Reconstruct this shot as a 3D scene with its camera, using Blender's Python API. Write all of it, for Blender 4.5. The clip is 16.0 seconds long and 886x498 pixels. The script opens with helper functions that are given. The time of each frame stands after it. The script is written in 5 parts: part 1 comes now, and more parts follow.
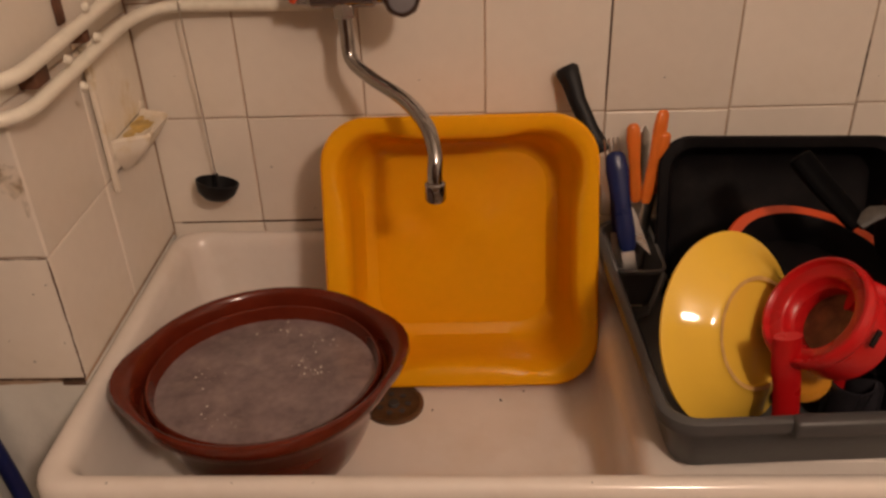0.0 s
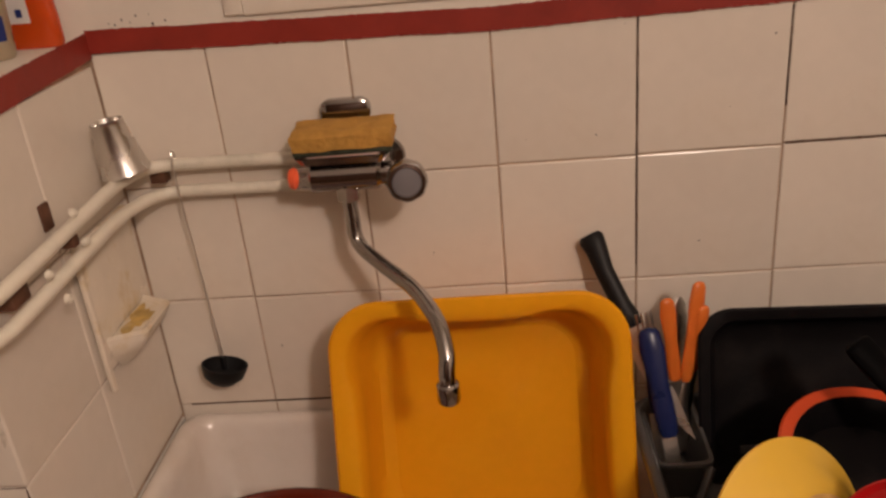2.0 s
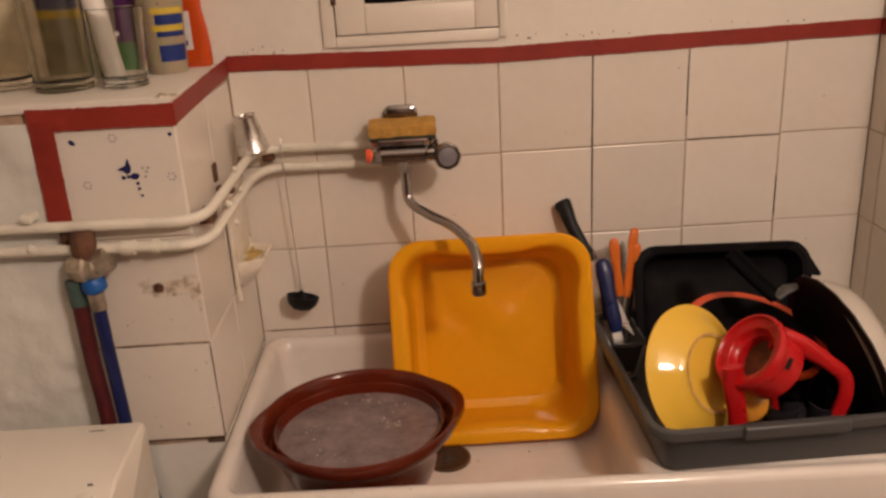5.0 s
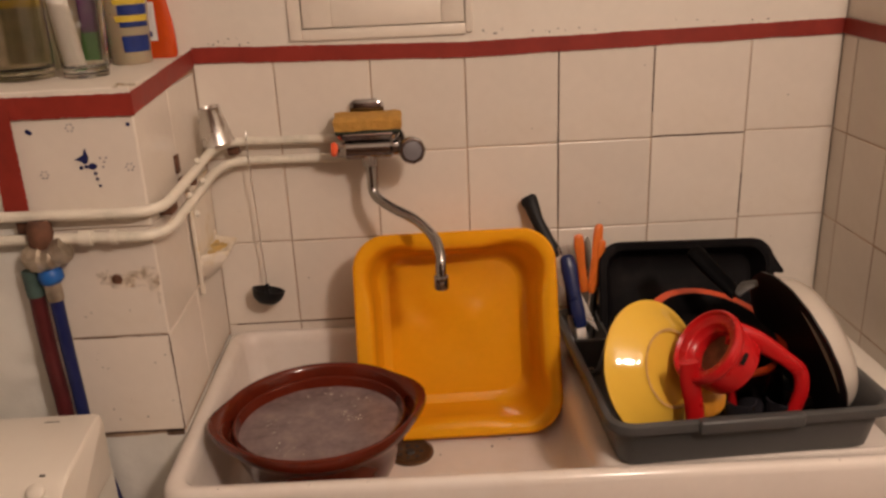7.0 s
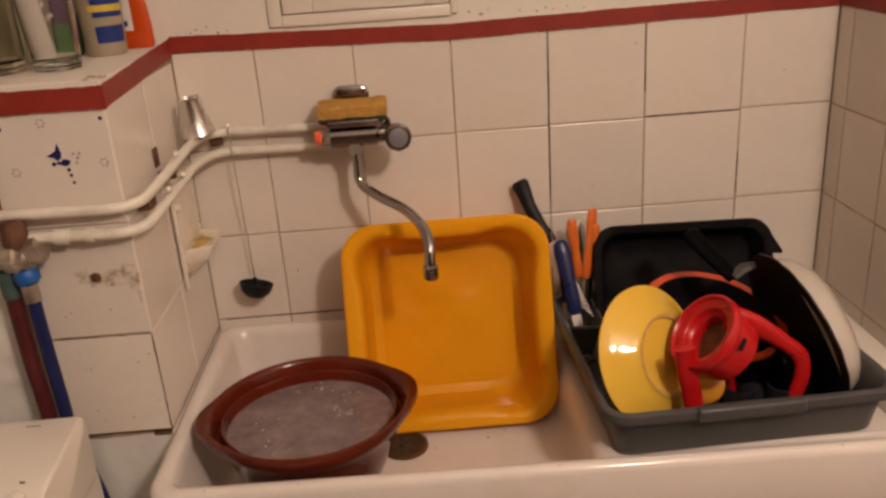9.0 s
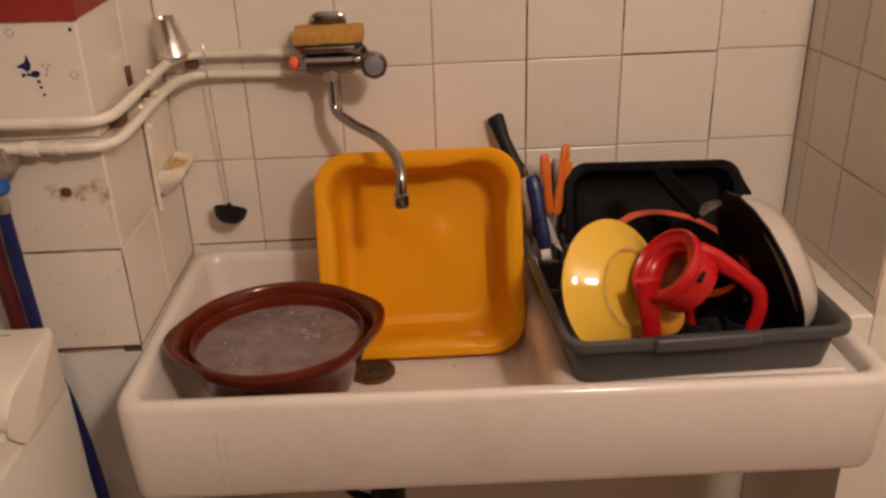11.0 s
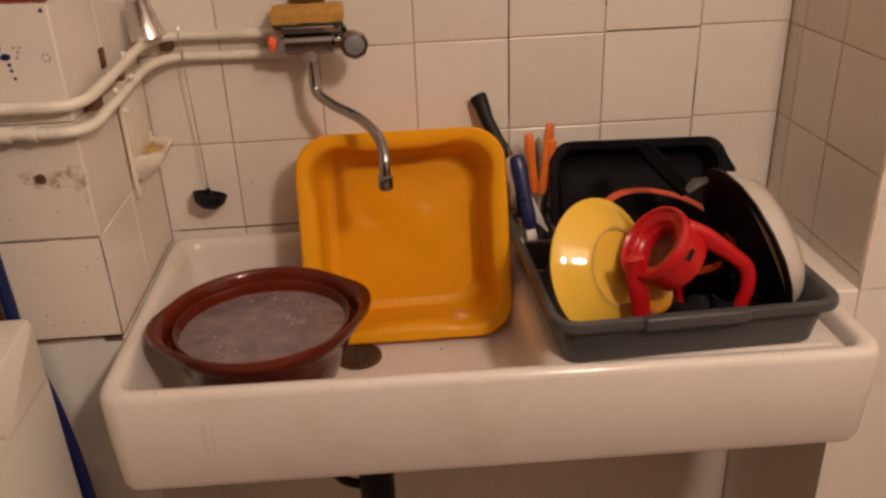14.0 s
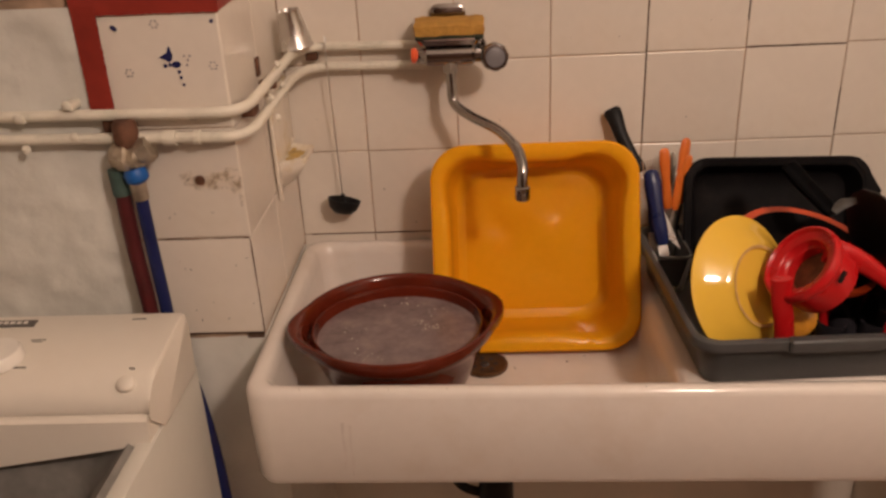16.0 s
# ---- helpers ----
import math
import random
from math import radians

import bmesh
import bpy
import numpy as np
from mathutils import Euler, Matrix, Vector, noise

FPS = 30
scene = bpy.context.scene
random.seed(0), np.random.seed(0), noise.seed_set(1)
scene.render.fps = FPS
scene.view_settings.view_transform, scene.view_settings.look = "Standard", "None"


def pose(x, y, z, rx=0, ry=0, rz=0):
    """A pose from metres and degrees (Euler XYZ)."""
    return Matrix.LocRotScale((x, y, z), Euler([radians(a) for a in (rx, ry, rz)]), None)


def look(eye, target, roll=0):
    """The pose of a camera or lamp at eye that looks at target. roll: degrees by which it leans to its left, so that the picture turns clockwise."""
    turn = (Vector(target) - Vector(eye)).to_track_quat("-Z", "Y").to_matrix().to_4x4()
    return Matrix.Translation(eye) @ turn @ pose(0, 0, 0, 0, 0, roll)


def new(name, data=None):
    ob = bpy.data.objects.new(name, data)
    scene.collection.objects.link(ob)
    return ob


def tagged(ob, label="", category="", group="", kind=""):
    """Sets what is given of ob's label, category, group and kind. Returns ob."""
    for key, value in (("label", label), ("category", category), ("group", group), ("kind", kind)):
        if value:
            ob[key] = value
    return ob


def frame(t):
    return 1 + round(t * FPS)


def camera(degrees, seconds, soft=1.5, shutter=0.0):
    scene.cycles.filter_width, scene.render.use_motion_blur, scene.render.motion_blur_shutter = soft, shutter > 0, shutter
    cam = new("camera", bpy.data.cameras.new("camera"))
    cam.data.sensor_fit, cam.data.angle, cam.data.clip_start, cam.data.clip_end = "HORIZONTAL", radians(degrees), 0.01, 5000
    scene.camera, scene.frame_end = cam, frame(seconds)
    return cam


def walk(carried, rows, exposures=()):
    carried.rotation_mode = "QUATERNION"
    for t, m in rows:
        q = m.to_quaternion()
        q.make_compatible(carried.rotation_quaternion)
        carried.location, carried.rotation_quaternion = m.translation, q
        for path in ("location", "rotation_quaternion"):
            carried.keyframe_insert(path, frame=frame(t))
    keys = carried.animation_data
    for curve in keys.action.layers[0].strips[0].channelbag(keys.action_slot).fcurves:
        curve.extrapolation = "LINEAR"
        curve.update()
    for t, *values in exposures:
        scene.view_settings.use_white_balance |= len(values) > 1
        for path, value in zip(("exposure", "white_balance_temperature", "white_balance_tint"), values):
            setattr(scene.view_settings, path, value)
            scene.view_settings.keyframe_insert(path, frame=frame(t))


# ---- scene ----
cam = camera(56.1, 16.0, soft=2.7)
PATH = [
    (0, (0.382, -0.982, 1.353), (0.327, 0.741, 0.338), -2.1),
    (0.5, (0.377, -0.923, 1.339), (0.235, 0.784, 0.306), -3.7),
    (1, (0.393, -0.893, 1.372), (0.241, 0.869, 0.439), -5.0),
    (1.5, (0.412, -0.868, 1.409), (0.277, 0.95, 0.587), -5.5),
    (2, (0.418, -0.867, 1.41), (0.255, 0.95, 0.592), -5.6),
    (2.5, (0.413, -0.904, 1.414), (0.176, 0.894, 0.571), -6.3),
    (3, (0.416, -0.99, 1.424), (0.192, 0.84, 0.649), -6.3),
    (3.5, (0.410, -1.107, 1.429), (0.225, 0.738, 0.682), -5.4),
    (3.7, (0.397, -1.156, 1.42), (0.2, 0.697, 0.692), -5.1),
    (5.8, (0.26, -1.339, 1.446), (0.402, 0.551, 0.806), -2.2),
    (6, (0.269, -1.339, 1.448), (0.394, 0.556, 0.822), -1.6),
    (6.5, (0.312, -1.341, 1.433), (0.388, 0.544, 0.769), -2.2),
    (7, (0.324, -1.328, 1.425), (0.379, 0.551, 0.743), -2.5),
    (7.5, (0.328, -1.312, 1.426), (0.356, 0.562, 0.728), -3.0),
    (8, (0.327, -1.301, 1.428), (0.331, 0.578, 0.742), -3.4),
    (8.5, (0.33, -1.298, 1.419), (0.335, 0.567, 0.695), -3.6),
    (9, (0.344, -1.297, 1.42), (0.391, 0.568, 0.702), -4.0),
    (9.5, (0.342, -1.298, 1.424), (0.406, 0.566, 0.702), -4.5),
    (10, (0.34, -1.315, 1.395), (0.386, 0.518, 0.597), -2.3),
    (10.2, (0.346, -1.323, 1.395), (0.402, 0.502, 0.579), -2.0),
    (12.3, (0.377, -1.311, 1.389), (0.473, 0.504, 0.555), -2.8),
    (12.5, (0.369, -1.308, 1.39), (0.47, 0.505, 0.552), -3.1),
    (13, (0.35, -1.31, 1.387), (0.407, 0.504, 0.547), -2.6),
    (13.5, (0.369, -1.305, 1.381), (0.507, 0.487, 0.504), -1.8),
    (14, (0.357, -1.308, 1.387), (0.475, 0.491, 0.521), -2.2),
    (14.5, (0.354, -1.311, 1.39), (0.414, 0.501, 0.545), -2.7),
    (15, (0.341, -1.313, 1.39), (0.359, 0.501, 0.547), -2.8),
    (15.5, (0.314, -1.319, 1.392), (0.26, 0.502, 0.566), -2.9),
    (16, (0.289, -1.318, 1.391), (0.202, 0.499, 0.561), -2.8),
]
walk(cam, [(t, look(eye, target, roll)) for t, eye, target, roll in PATH],
     exposures=[(0, -0.34, 6900, 13), (0.7, -0.35, 6900, 13), (1.5, -0.27, 6350, 11), (2.5, -0.26, 6400, 11), (3, -0.18, 6350, 10), (3.5, -0.10, 6400, 10), (6, -0.07, 6400, 10), (16, -0.08, 6450, 11)])

# ---- light: one warm bulb under the ceiling, behind and above the viewer ----
world = bpy.data.worlds.new("room_air")
world.use_nodes = True
world.node_tree.nodes["Background"].inputs["Color"].default_value = (1.0, 0.72, 0.5, 1)
world.node_tree.nodes["Background"].inputs["Strength"].default_value = 0.02
scene.world = world
bulb = bpy.data.lights.new("ceiling_bulb", "POINT")
bulb.energy, bulb.color, bulb.shadow_soft_size = 63, (1.0, 0.775, 0.63), 0.085
new("ceiling_bulb", bulb).matrix_world = pose(1.02, -1.70, 2.12)


# ---- materials ----
def mat(name, color, rough=0.5, metal=0.0, var=0.12, scale=6.0, fine=60.0, bump=0.05, dirt=None, dirt_amount=0.0,
        dirt_scale=4.0, spec=0.5, rand=0.0, trans=0.0, ior=1.45, coat=0.0, rough_var=0.1, alpha=1.0, sss=0.0, thin=0.0):
    m = bpy.data.materials.new(name)
    m.use_nodes = True
    nt = m.node_tree
    b = nt.nodes["Principled BSDF"]
    tc = nt.nodes.new("ShaderNodeTexCoord")
    n1 = nt.nodes.new("ShaderNodeTexNoise")
    n1.inputs["Scale"].default_value, n1.inputs["Detail"].default_value = scale, 4
    n2 = nt.nodes.new("ShaderNodeTexNoise")
    n2.inputs["Scale"].default_value, n2.inputs["Detail"].default_value = fine, 3
    nt.links.new(tc.outputs["Object"], n1.inputs["Vector"])
    nt.links.new(tc.outputs["Object"], n2.inputs["Vector"])
    add = nt.nodes.new("ShaderNodeMath")
    add.operation = "ADD"
    nt.links.new(n1.outputs["Fac"], add.inputs[0])
    half = nt.nodes.new("ShaderNodeMath")
    half.operation = "MULTIPLY"
    half.inputs[1].default_value = 0.5
    nt.links.new(n2.outputs["Fac"], half.inputs[0])
    nt.links.new(half.outputs[0], add.inputs[1])
    ramp = nt.nodes.new("ShaderNodeMapRange")
    ramp.inputs["From Min"].default_value, ramp.inputs["From Max"].default_value = 0.45, 1.05
    ramp.inputs["To Min"].default_value, ramp.inputs["To Max"].default_value = 1 - var, 1 + var
    nt.links.new(add.outputs[0], ramp.inputs["Value"])
    col = nt.nodes.new("ShaderNodeMix")
    col.data_type, col.blend_type = "RGBA", "MULTIPLY"
    col.inputs["Factor"].default_value = 1
    col.inputs["A"].default_value = (*color, 1)
    nt.links.new(ramp.outputs[0], col.inputs["B"])
    last = col.outputs["Result"]
    if rand:
        info = nt.nodes.new("ShaderNodeObjectInfo")
        rr = nt.nodes.new("ShaderNodeMapRange")
        rr.inputs["To Min"].default_value, rr.inputs["To Max"].default_value = 1 - rand, 1 + rand * 0.4
        nt.links.new(info.outputs["Random"], rr.inputs["Value"])
        c2 = nt.nodes.new("ShaderNodeMix")
        c2.data_type, c2.blend_type = "RGBA", "MULTIPLY"
        c2.inputs["Factor"].default_value = 1
        nt.links.new(last, c2.inputs["A"])
        nt.links.new(rr.outputs[0], c2.inputs["B"])
        last = c2.outputs["Result"]
    if dirt:
        n3 = nt.nodes.new("ShaderNodeTexNoise")
        n3.inputs["Scale"].default_value, n3.inputs["Detail"].default_value = dirt_scale, 7
        n3.inputs["Roughness"].default_value = 0.65
        nt.links.new(tc.outputs["Object"], n3.inputs["Vector"])
        dr = nt.nodes.new("ShaderNodeMapRange")
        dr.inputs["From Min"].default_value, dr.inputs["From Max"].default_value = 0.52, 0.72
        dr.inputs["To Max"].default_value = dirt_amount
        nt.links.new(n3.outputs["Fac"], dr.inputs["Value"])
        c3 = nt.nodes.new("ShaderNodeMix")
        c3.data_type = "RGBA"
        nt.links.new(dr.outputs[0], c3.inputs["Factor"])
        nt.links.new(last, c3.inputs["A"])
        c3.inputs["B"].default_value = (*dirt, 1)
        last = c3.outputs["Result"]
    nt.links.new(last, b.inputs["Base Color"])
    rv = nt.nodes.new("ShaderNodeMapRange")
    rv.inputs["To Min"].default_value, rv.inputs["To Max"].default_value = max(0.02, rough - rough_var), min(1, rough + rough_var)
    nt.links.new(n1.outputs["Fac"], rv.inputs["Value"])
    nt.links.new(rv.outputs[0], b.inputs["Roughness"])
    b.inputs["Metallic"].default_value = metal
    b.inputs["Specular IOR Level"].default_value = spec
    b.inputs["IOR"].default_value = ior
    b.inputs["Transmission Weight"].default_value = trans
    b.inputs["Coat Weight"].default_value = coat
    b.inputs["Alpha"].default_value = alpha
    if sss:
        b.inputs["Subsurface Weight"].default_value = sss
        b.inputs["Subsurface Scale"].default_value = 0.01
    if bump:
        bp = nt.nodes.new("ShaderNodeBump")
        bp.inputs["Strength"].default_value, bp.inputs["Distance"].default_value = bump, 0.004
        nt.links.new(add.outputs[0], bp.inputs["Height"])
        nt.links.new(bp.outputs["Normal"], b.inputs["Normal"])
    if thin:
        # thin plastic that lets some light through
        tl = nt.nodes.new("ShaderNodeBsdfTranslucent")
        nt.links.new(last, tl.inputs["Color"])
        mx = nt.nodes.new("ShaderNodeMixShader")
        mx.inputs["Fac"].default_value = thin
        nt.links.new(b.outputs[0], mx.inputs[1])
        nt.links.new(tl.outputs[0], mx.inputs[2])
        nt.links.new(mx.outputs[0], nt.nodes["Material Output"].inputs["Surface"])
    return m


TILE = mat("glazed_cream_tile", (0.74, 0.68, 0.60), 0.22, var=0.04, scale=9, bump=0.03, rand=0.07, dirt=(0.55, 0.44, 0.3), dirt_amount=0.25, dirt_scale=3)
GROUT = mat("dirty_grout", (0.42, 0.295, 0.205), 0.9, var=0.5, scale=14, bump=0.2, dirt=(0.48, 0.38, 0.29), dirt_amount=0.8, dirt_scale=9)
PLASTER = mat("painted_plaster", (0.74, 0.69, 0.61), 0.6, var=0.05, scale=5, bump=0.12, dirt=(0.5, 0.42, 0.33), dirt_amount=0.25, dirt_scale=5)
ROUGH_PLASTER = mat("rough_lumpy_plaster", (0.69, 0.685, 0.635), 0.36, var=0.08, scale=11, fine=30, bump=1.0, dirt=(0.48, 0.44, 0.38), dirt_amount=0.35)
CEIL = mat("ceiling_paint", (0.78, 0.74, 0.68), 0.8, var=0.03)
FLOOR = mat("brown_floor", (0.22, 0.13, 0.08), 0.5, var=0.25, scale=5)
RED = mat("red_oxide_paint", (0.26, 0.026, 0.016), 0.5, var=0.22, scale=13, bump=0.25, dirt=(0.22, 0.02, 0.014), dirt_amount=0.6)
CERAMIC = mat("sink_glaze", (0.71, 0.655, 0.60), 0.16, var=0.04, scale=4, bump=0.02, coat=0.3, dirt=(0.54, 0.41, 0.28), dirt_amount=0.32, dirt_scale=5)
SOAPDISH = mat("ivory_glaze", (0.78, 0.71, 0.60), 0.25, var=0.06, scale=16, bump=0.05, dirt=(0.62, 0.46, 0.18), dirt_amount=0.8, dirt_scale=22)
# brownish drain metal, darkened in colour for the casserole's shadow over it
DRAIN = mat("brown_shaded_drain_metal", (0.13, 0.075, 0.04), 0.45, metal=0.5, var=0.4, scale=40, bump=0.2, dirt=(0.05, 0.03, 0.02), dirt_amount=0.8, dirt_scale=30)
PIPE = mat("painted_pipe", (0.74, 0.70, 0.60), 0.38, var=0.08, scale=20, bump=0.25, dirt=(0.42, 0.42, 0.34), dirt_amount=0.5, dirt_scale=16)
CHROME = mat("worn_chrome", (0.38, 0.36, 0.35), 0.14, metal=1.0, var=0.12, scale=25, bump=0.02, dirt=(0.33, 0.30, 0.26), dirt_amount=0.5, dirt_scale=25)
CONE = mat("bright_chrome", (0.66, 0.64, 0.61), 0.27, metal=1.0, var=0.1, scale=25, bump=0.01)
STEEL = mat("cutlery_steel", (0.82, 0.80, 0.76), 0.30, metal=1.0, var=0.1, scale=20, bump=0.01)
DULL = mat("dull_limescaled_brass", (0.42, 0.36, 0.28), 0.4, metal=0.7, var=0.4, scale=30, bump=0.3, dirt=(0.6, 0.56, 0.48), dirt_amount=0.7, dirt_scale=24)
RUST = mat("rusty_bracket", (0.13, 0.06, 0.035), 0.8, metal=0.2, var=0.5, scale=35, bump=0.4)
ORANGE_CAP = mat("orange_red_plastic", (0.85, 0.13, 0.05), 0.4, var=0.15, scale=30)
KNOBBLUE = mat("greyblue_disc", (0.17, 0.16, 0.17), 0.35, var=0.1, scale=40)
SPONGE = mat("yellow_sponge", (0.48, 0.26, 0.055), 0.95, var=0.22, scale=40, fine=220, bump=0.9, dirt=(0.36, 0.16, 0.03), dirt_amount=0.6, dirt_scale=30)
SCOURER = mat("dark_green_scourer", (0.035, 0.04, 0.025), 0.95, var=0.4, scale=80, bump=0.8)
SOAP = mat("pinkish_soap", (0.75, 0.5, 0.42), 0.4, var=0.08, scale=30, sss=0.2)
YELLOW = mat("yellow_basin_plastic", (0.95, 0.455, 0.012), 0.14, var=0.05, scale=7, fine=90, bump=0.03, dirt=(0.85, 0.33, 0.008), dirt_amount=0.4, dirt_scale=7, rough_var=0.04, thin=0.26)
POT = mat("brown_glazed_stoneware", (0.105, 0.0145, 0.006), 0.10, var=0.25, scale=12, bump=0.04, spec=0.4, coat=0.1, dirt=(0.075, 0.012, 0.007), dirt_amount=0.6, dirt_scale=8)
WATER = mat("greasy_grey_water", (0.185, 0.138, 0.138), 0.12, var=0.35, scale=30, fine=110, bump=0.5, dirt=(0.29, 0.215, 0.20), dirt_amount=0.6, dirt_scale=34)
# bubble colour kept paler than the water to paint its bright glints
FOAM = mat("soap_bubble_glint", (0.5, 0.43, 0.4), 0.05, var=0.05, spec=0.8, bump=0)
RACK = mat("grey_rack_plastic", (0.0663, 0.0663, 0.0663), 0.38, var=0.1, scale=20, fine=200, bump=0.06)
BLACKTIN = mat("black_enamel_tin", (0.005, 0.0043, 0.005), 0.55, spec=0.12, var=0.3, scale=18, bump=0.04, dirt=(0.02, 0.016, 0.015), dirt_amount=0.7, dirt_scale=12)
BLACKPL = mat("black_plastic", (0.008, 0.008, 0.009), 0.5, spec=0.3, var=0.2, scale=30, bump=0.08)
SCUFF = mat("scuffed_grey_metal", (0.07, 0.065, 0.06), 0.55, var=0.5, scale=60, bump=0.2)
GREYPL = mat("dark_grey_handle", (0.0025, 0.0025, 0.003), 0.6, spec=0.04, var=0.15, scale=30, bump=0.05)
PLATE_Y = mat("yellow_plate_glaze", (0.78, 0.49, 0.06), 0.10, var=0.03, scale=10, coat=0.5, bump=0.01, rough_var=0.04)
PLATE_RING = mat("bare_foot_ring", (0.55, 0.33, 0.10), 0.7, var=0.2, scale=60)
PLATE_D = mat("aubergine_plate_glaze", (0.009, 0.004, 0.006), 0.5, var=0.3, scale=20, bump=0.06)
PLATE_W = mat("white_plate_glaze", (0.50, 0.455, 0.40), 0.16, var=0.03, coat=0.4, bump=0.01)
REDPL = mat("red_plastic", (0.46, 0.008, 0.010), 0.3, var=0.08, scale=25, bump=0.03)
ORANGEPAN = mat("orange_red_enamel", (0.62, 0.075, 0.02), 0.25, var=0.12, scale=20, coat=0.4)
BLUEPL = mat("navy_plastic", (0.010, 0.018, 0.085), 0.3, var=0.15, scale=30)
ORANGEPL = mat("orange_cutlery_plastic", (0.66, 0.16, 0.025), 0.32, var=0.1, scale=30, sss=0.1)
GLASS = mat("clear_glass", (0.96, 0.96, 0.93), 0.04, trans=1.0, ior=1.45, var=0.02, bump=0.0, rough_var=0.02)
DULLGLASS = mat("dull_stained_glass", (0.90, 0.87, 0.76), 0.10, trans=1.0, ior=1.45, var=0.12, scale=30, bump=0.02, rough_var=0.05)
SMOKY = mat("stained_glass_beaker", (0.16, 0.14, 0.14), 0.08, trans=1.0, ior=1.45, var=0.08, bump=0.0)
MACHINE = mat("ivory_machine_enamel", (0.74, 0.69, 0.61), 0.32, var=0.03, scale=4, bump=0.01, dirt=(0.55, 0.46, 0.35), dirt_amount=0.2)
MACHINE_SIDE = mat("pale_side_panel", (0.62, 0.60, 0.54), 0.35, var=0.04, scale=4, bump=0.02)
# near-black that paints the shade inside hollows; also the crumbs' own colour
DARK = mat("hollow_shade_and_crumb", (0.05, 0.045, 0.045), 0.6, var=0.4, scale=8)
PRINT = mat("grey_print", (0.12, 0.11, 0.10), 0.6, var=0.2)
HOSE_R = mat("dark_red_hose", (0.075, 0.008, 0.010), 0.45, var=0.2, scale=25, bump=0.1)
HOSE_B = mat("blue_hose", (0.006, 0.013, 0.085), 0.4, var=0.2, scale=25, bump=0.1)
BLUECAP = mat("bright_blue_plastic", (0.008, 0.09, 0.34), 0.4, var=0.15, scale=30)
TEAL = mat("greenish_collar", (0.05, 0.09, 0.08), 0.5, var=0.3, scale=40)
BLUEINK = mat("blue_motif_glaze", (0.018, 0.022, 0.10), 0.3, var=0.2, scale=60)
GREYINK = mat("pale_motif_glaze", (0.33, 0.30, 0.30), 0.3, var=0.3, scale=60)
STAIN = mat("ochre_stain", (0.50, 0.33, 0.14), 0.5, var=0.25, scale=40, dirt=(0.60, 0.46, 0.28), dirt_amount=0.9, dirt_scale=50)
nt = STAIN.node_tree
tc = nt.nodes.new("ShaderNodeTexCoord")
nz = nt.nodes.new("ShaderNodeTexNoise")
nz.inputs["Scale"].default_value, nz.inputs["Detail"].default_value, nz.inputs["Roughness"].default_value = 70, 6, 0.7
fade = nt.nodes.new("ShaderNodeMapRange")
fade.inputs["From Min"].default_value, fade.inputs["From Max"].default_value, fade.inputs["To Max"].default_value = 0.42, 0.74, 0.5
nt.links.new(tc.outputs["Object"], nz.inputs["Vector"])
nt.links.new(nz.outputs["Fac"], fade.inputs["Value"])
nt.links.new(fade.outputs[0], nt.nodes["Principled BSDF"].inputs["Alpha"])
WOODPAINT = mat("white_window_paint", (0.76, 0.70, 0.61), 0.4, var=0.05, scale=8, bump=0.15, dirt=(0.6, 0.52, 0.42), dirt_amount=0.2)
NIGHT = mat("dark_window_glass", (0.006, 0.006, 0.007), 0.08, var=0.1, bump=0.02)
ORANGE_LIQ = mat("orange_detergent_bottle", (0.55, 0.07, 0.008), 0.18, var=0.08, scale=12, sss=0.2, coat=0.3)
LABELW = mat("white_label", (0.72, 0.70, 0.68), 0.5, var=0.1, scale=40)
LABELB = mat("blue_label", (0.012, 0.03, 0.17), 0.4, var=0.2, scale=40)
LABELY = mat("yellow_label", (0.62, 0.46, 0.05), 0.5, var=0.15, scale=30)
PURPLE = mat("purple_packet", (0.07, 0.012, 0.09), 0.35, var=0.25, scale=30)
GREENL = mat("green_label", (0.04, 0.14, 0.03), 0.45, var=0.2, scale=30)
FROST = mat("frosted_beige_tub", (0.62, 0.52, 0.36), 0.3, trans=0.45, var=0.08, scale=12, sss=0.2)
JOINT = mat("grimy_joint", (0.10, 0.06, 0.04), 0.9, var=0.5, scale=30, bump=0.2, dirt=(0.3, 0.22, 0.16), dirt_amount=0.9, dirt_scale=20)
OLIVE = mat("olive_cloudy_plastic", (0.30, 0.29, 0.19), 0.4, var=0.2, scale=20)
SEAL = mat("grey_rubber", (0.21, 0.20, 0.185), 0.55, var=0.3, scale=12, bump=0.1)
DRIP = mat("dried_drip", (0.64, 0.58, 0.53), 0.16, var=0.1, scale=30, bump=0.02)
WHITEPL = mat("white_plastic", (0.78, 0.74, 0.68), 0.35, var=0.04, scale=20)


# ---- mesh helpers ----
def part(name, bm, material, parent=None, label="", smooth=True):
    me = bpy.data.meshes.new(name)
    bmesh.ops.recalc_face_normals(bm, faces=bm.faces)
    bm.to_mesh(me)
    bm.free()
    if smooth:
        me.shade_smooth()
        me.set_sharp_from_angle(angle=radians(40))
    for mm in (material if isinstance(material, (list, tuple)) else (material,)):
        me.materials.append(mm)
    ob = new(name, me)
    if parent:
        ob.parent = parent
    if label:
        tagged(ob, label)
    return ob


def thing(name, label, category, loc=(0, 0, 0), rot=(0, 0, 0), group="", kind=""):
    ob = new(name)
    ob.empty_display_size = 0.02
    ob.matrix_world = pose(*loc, *rot)
    return tagged(ob, label, category, group, kind)


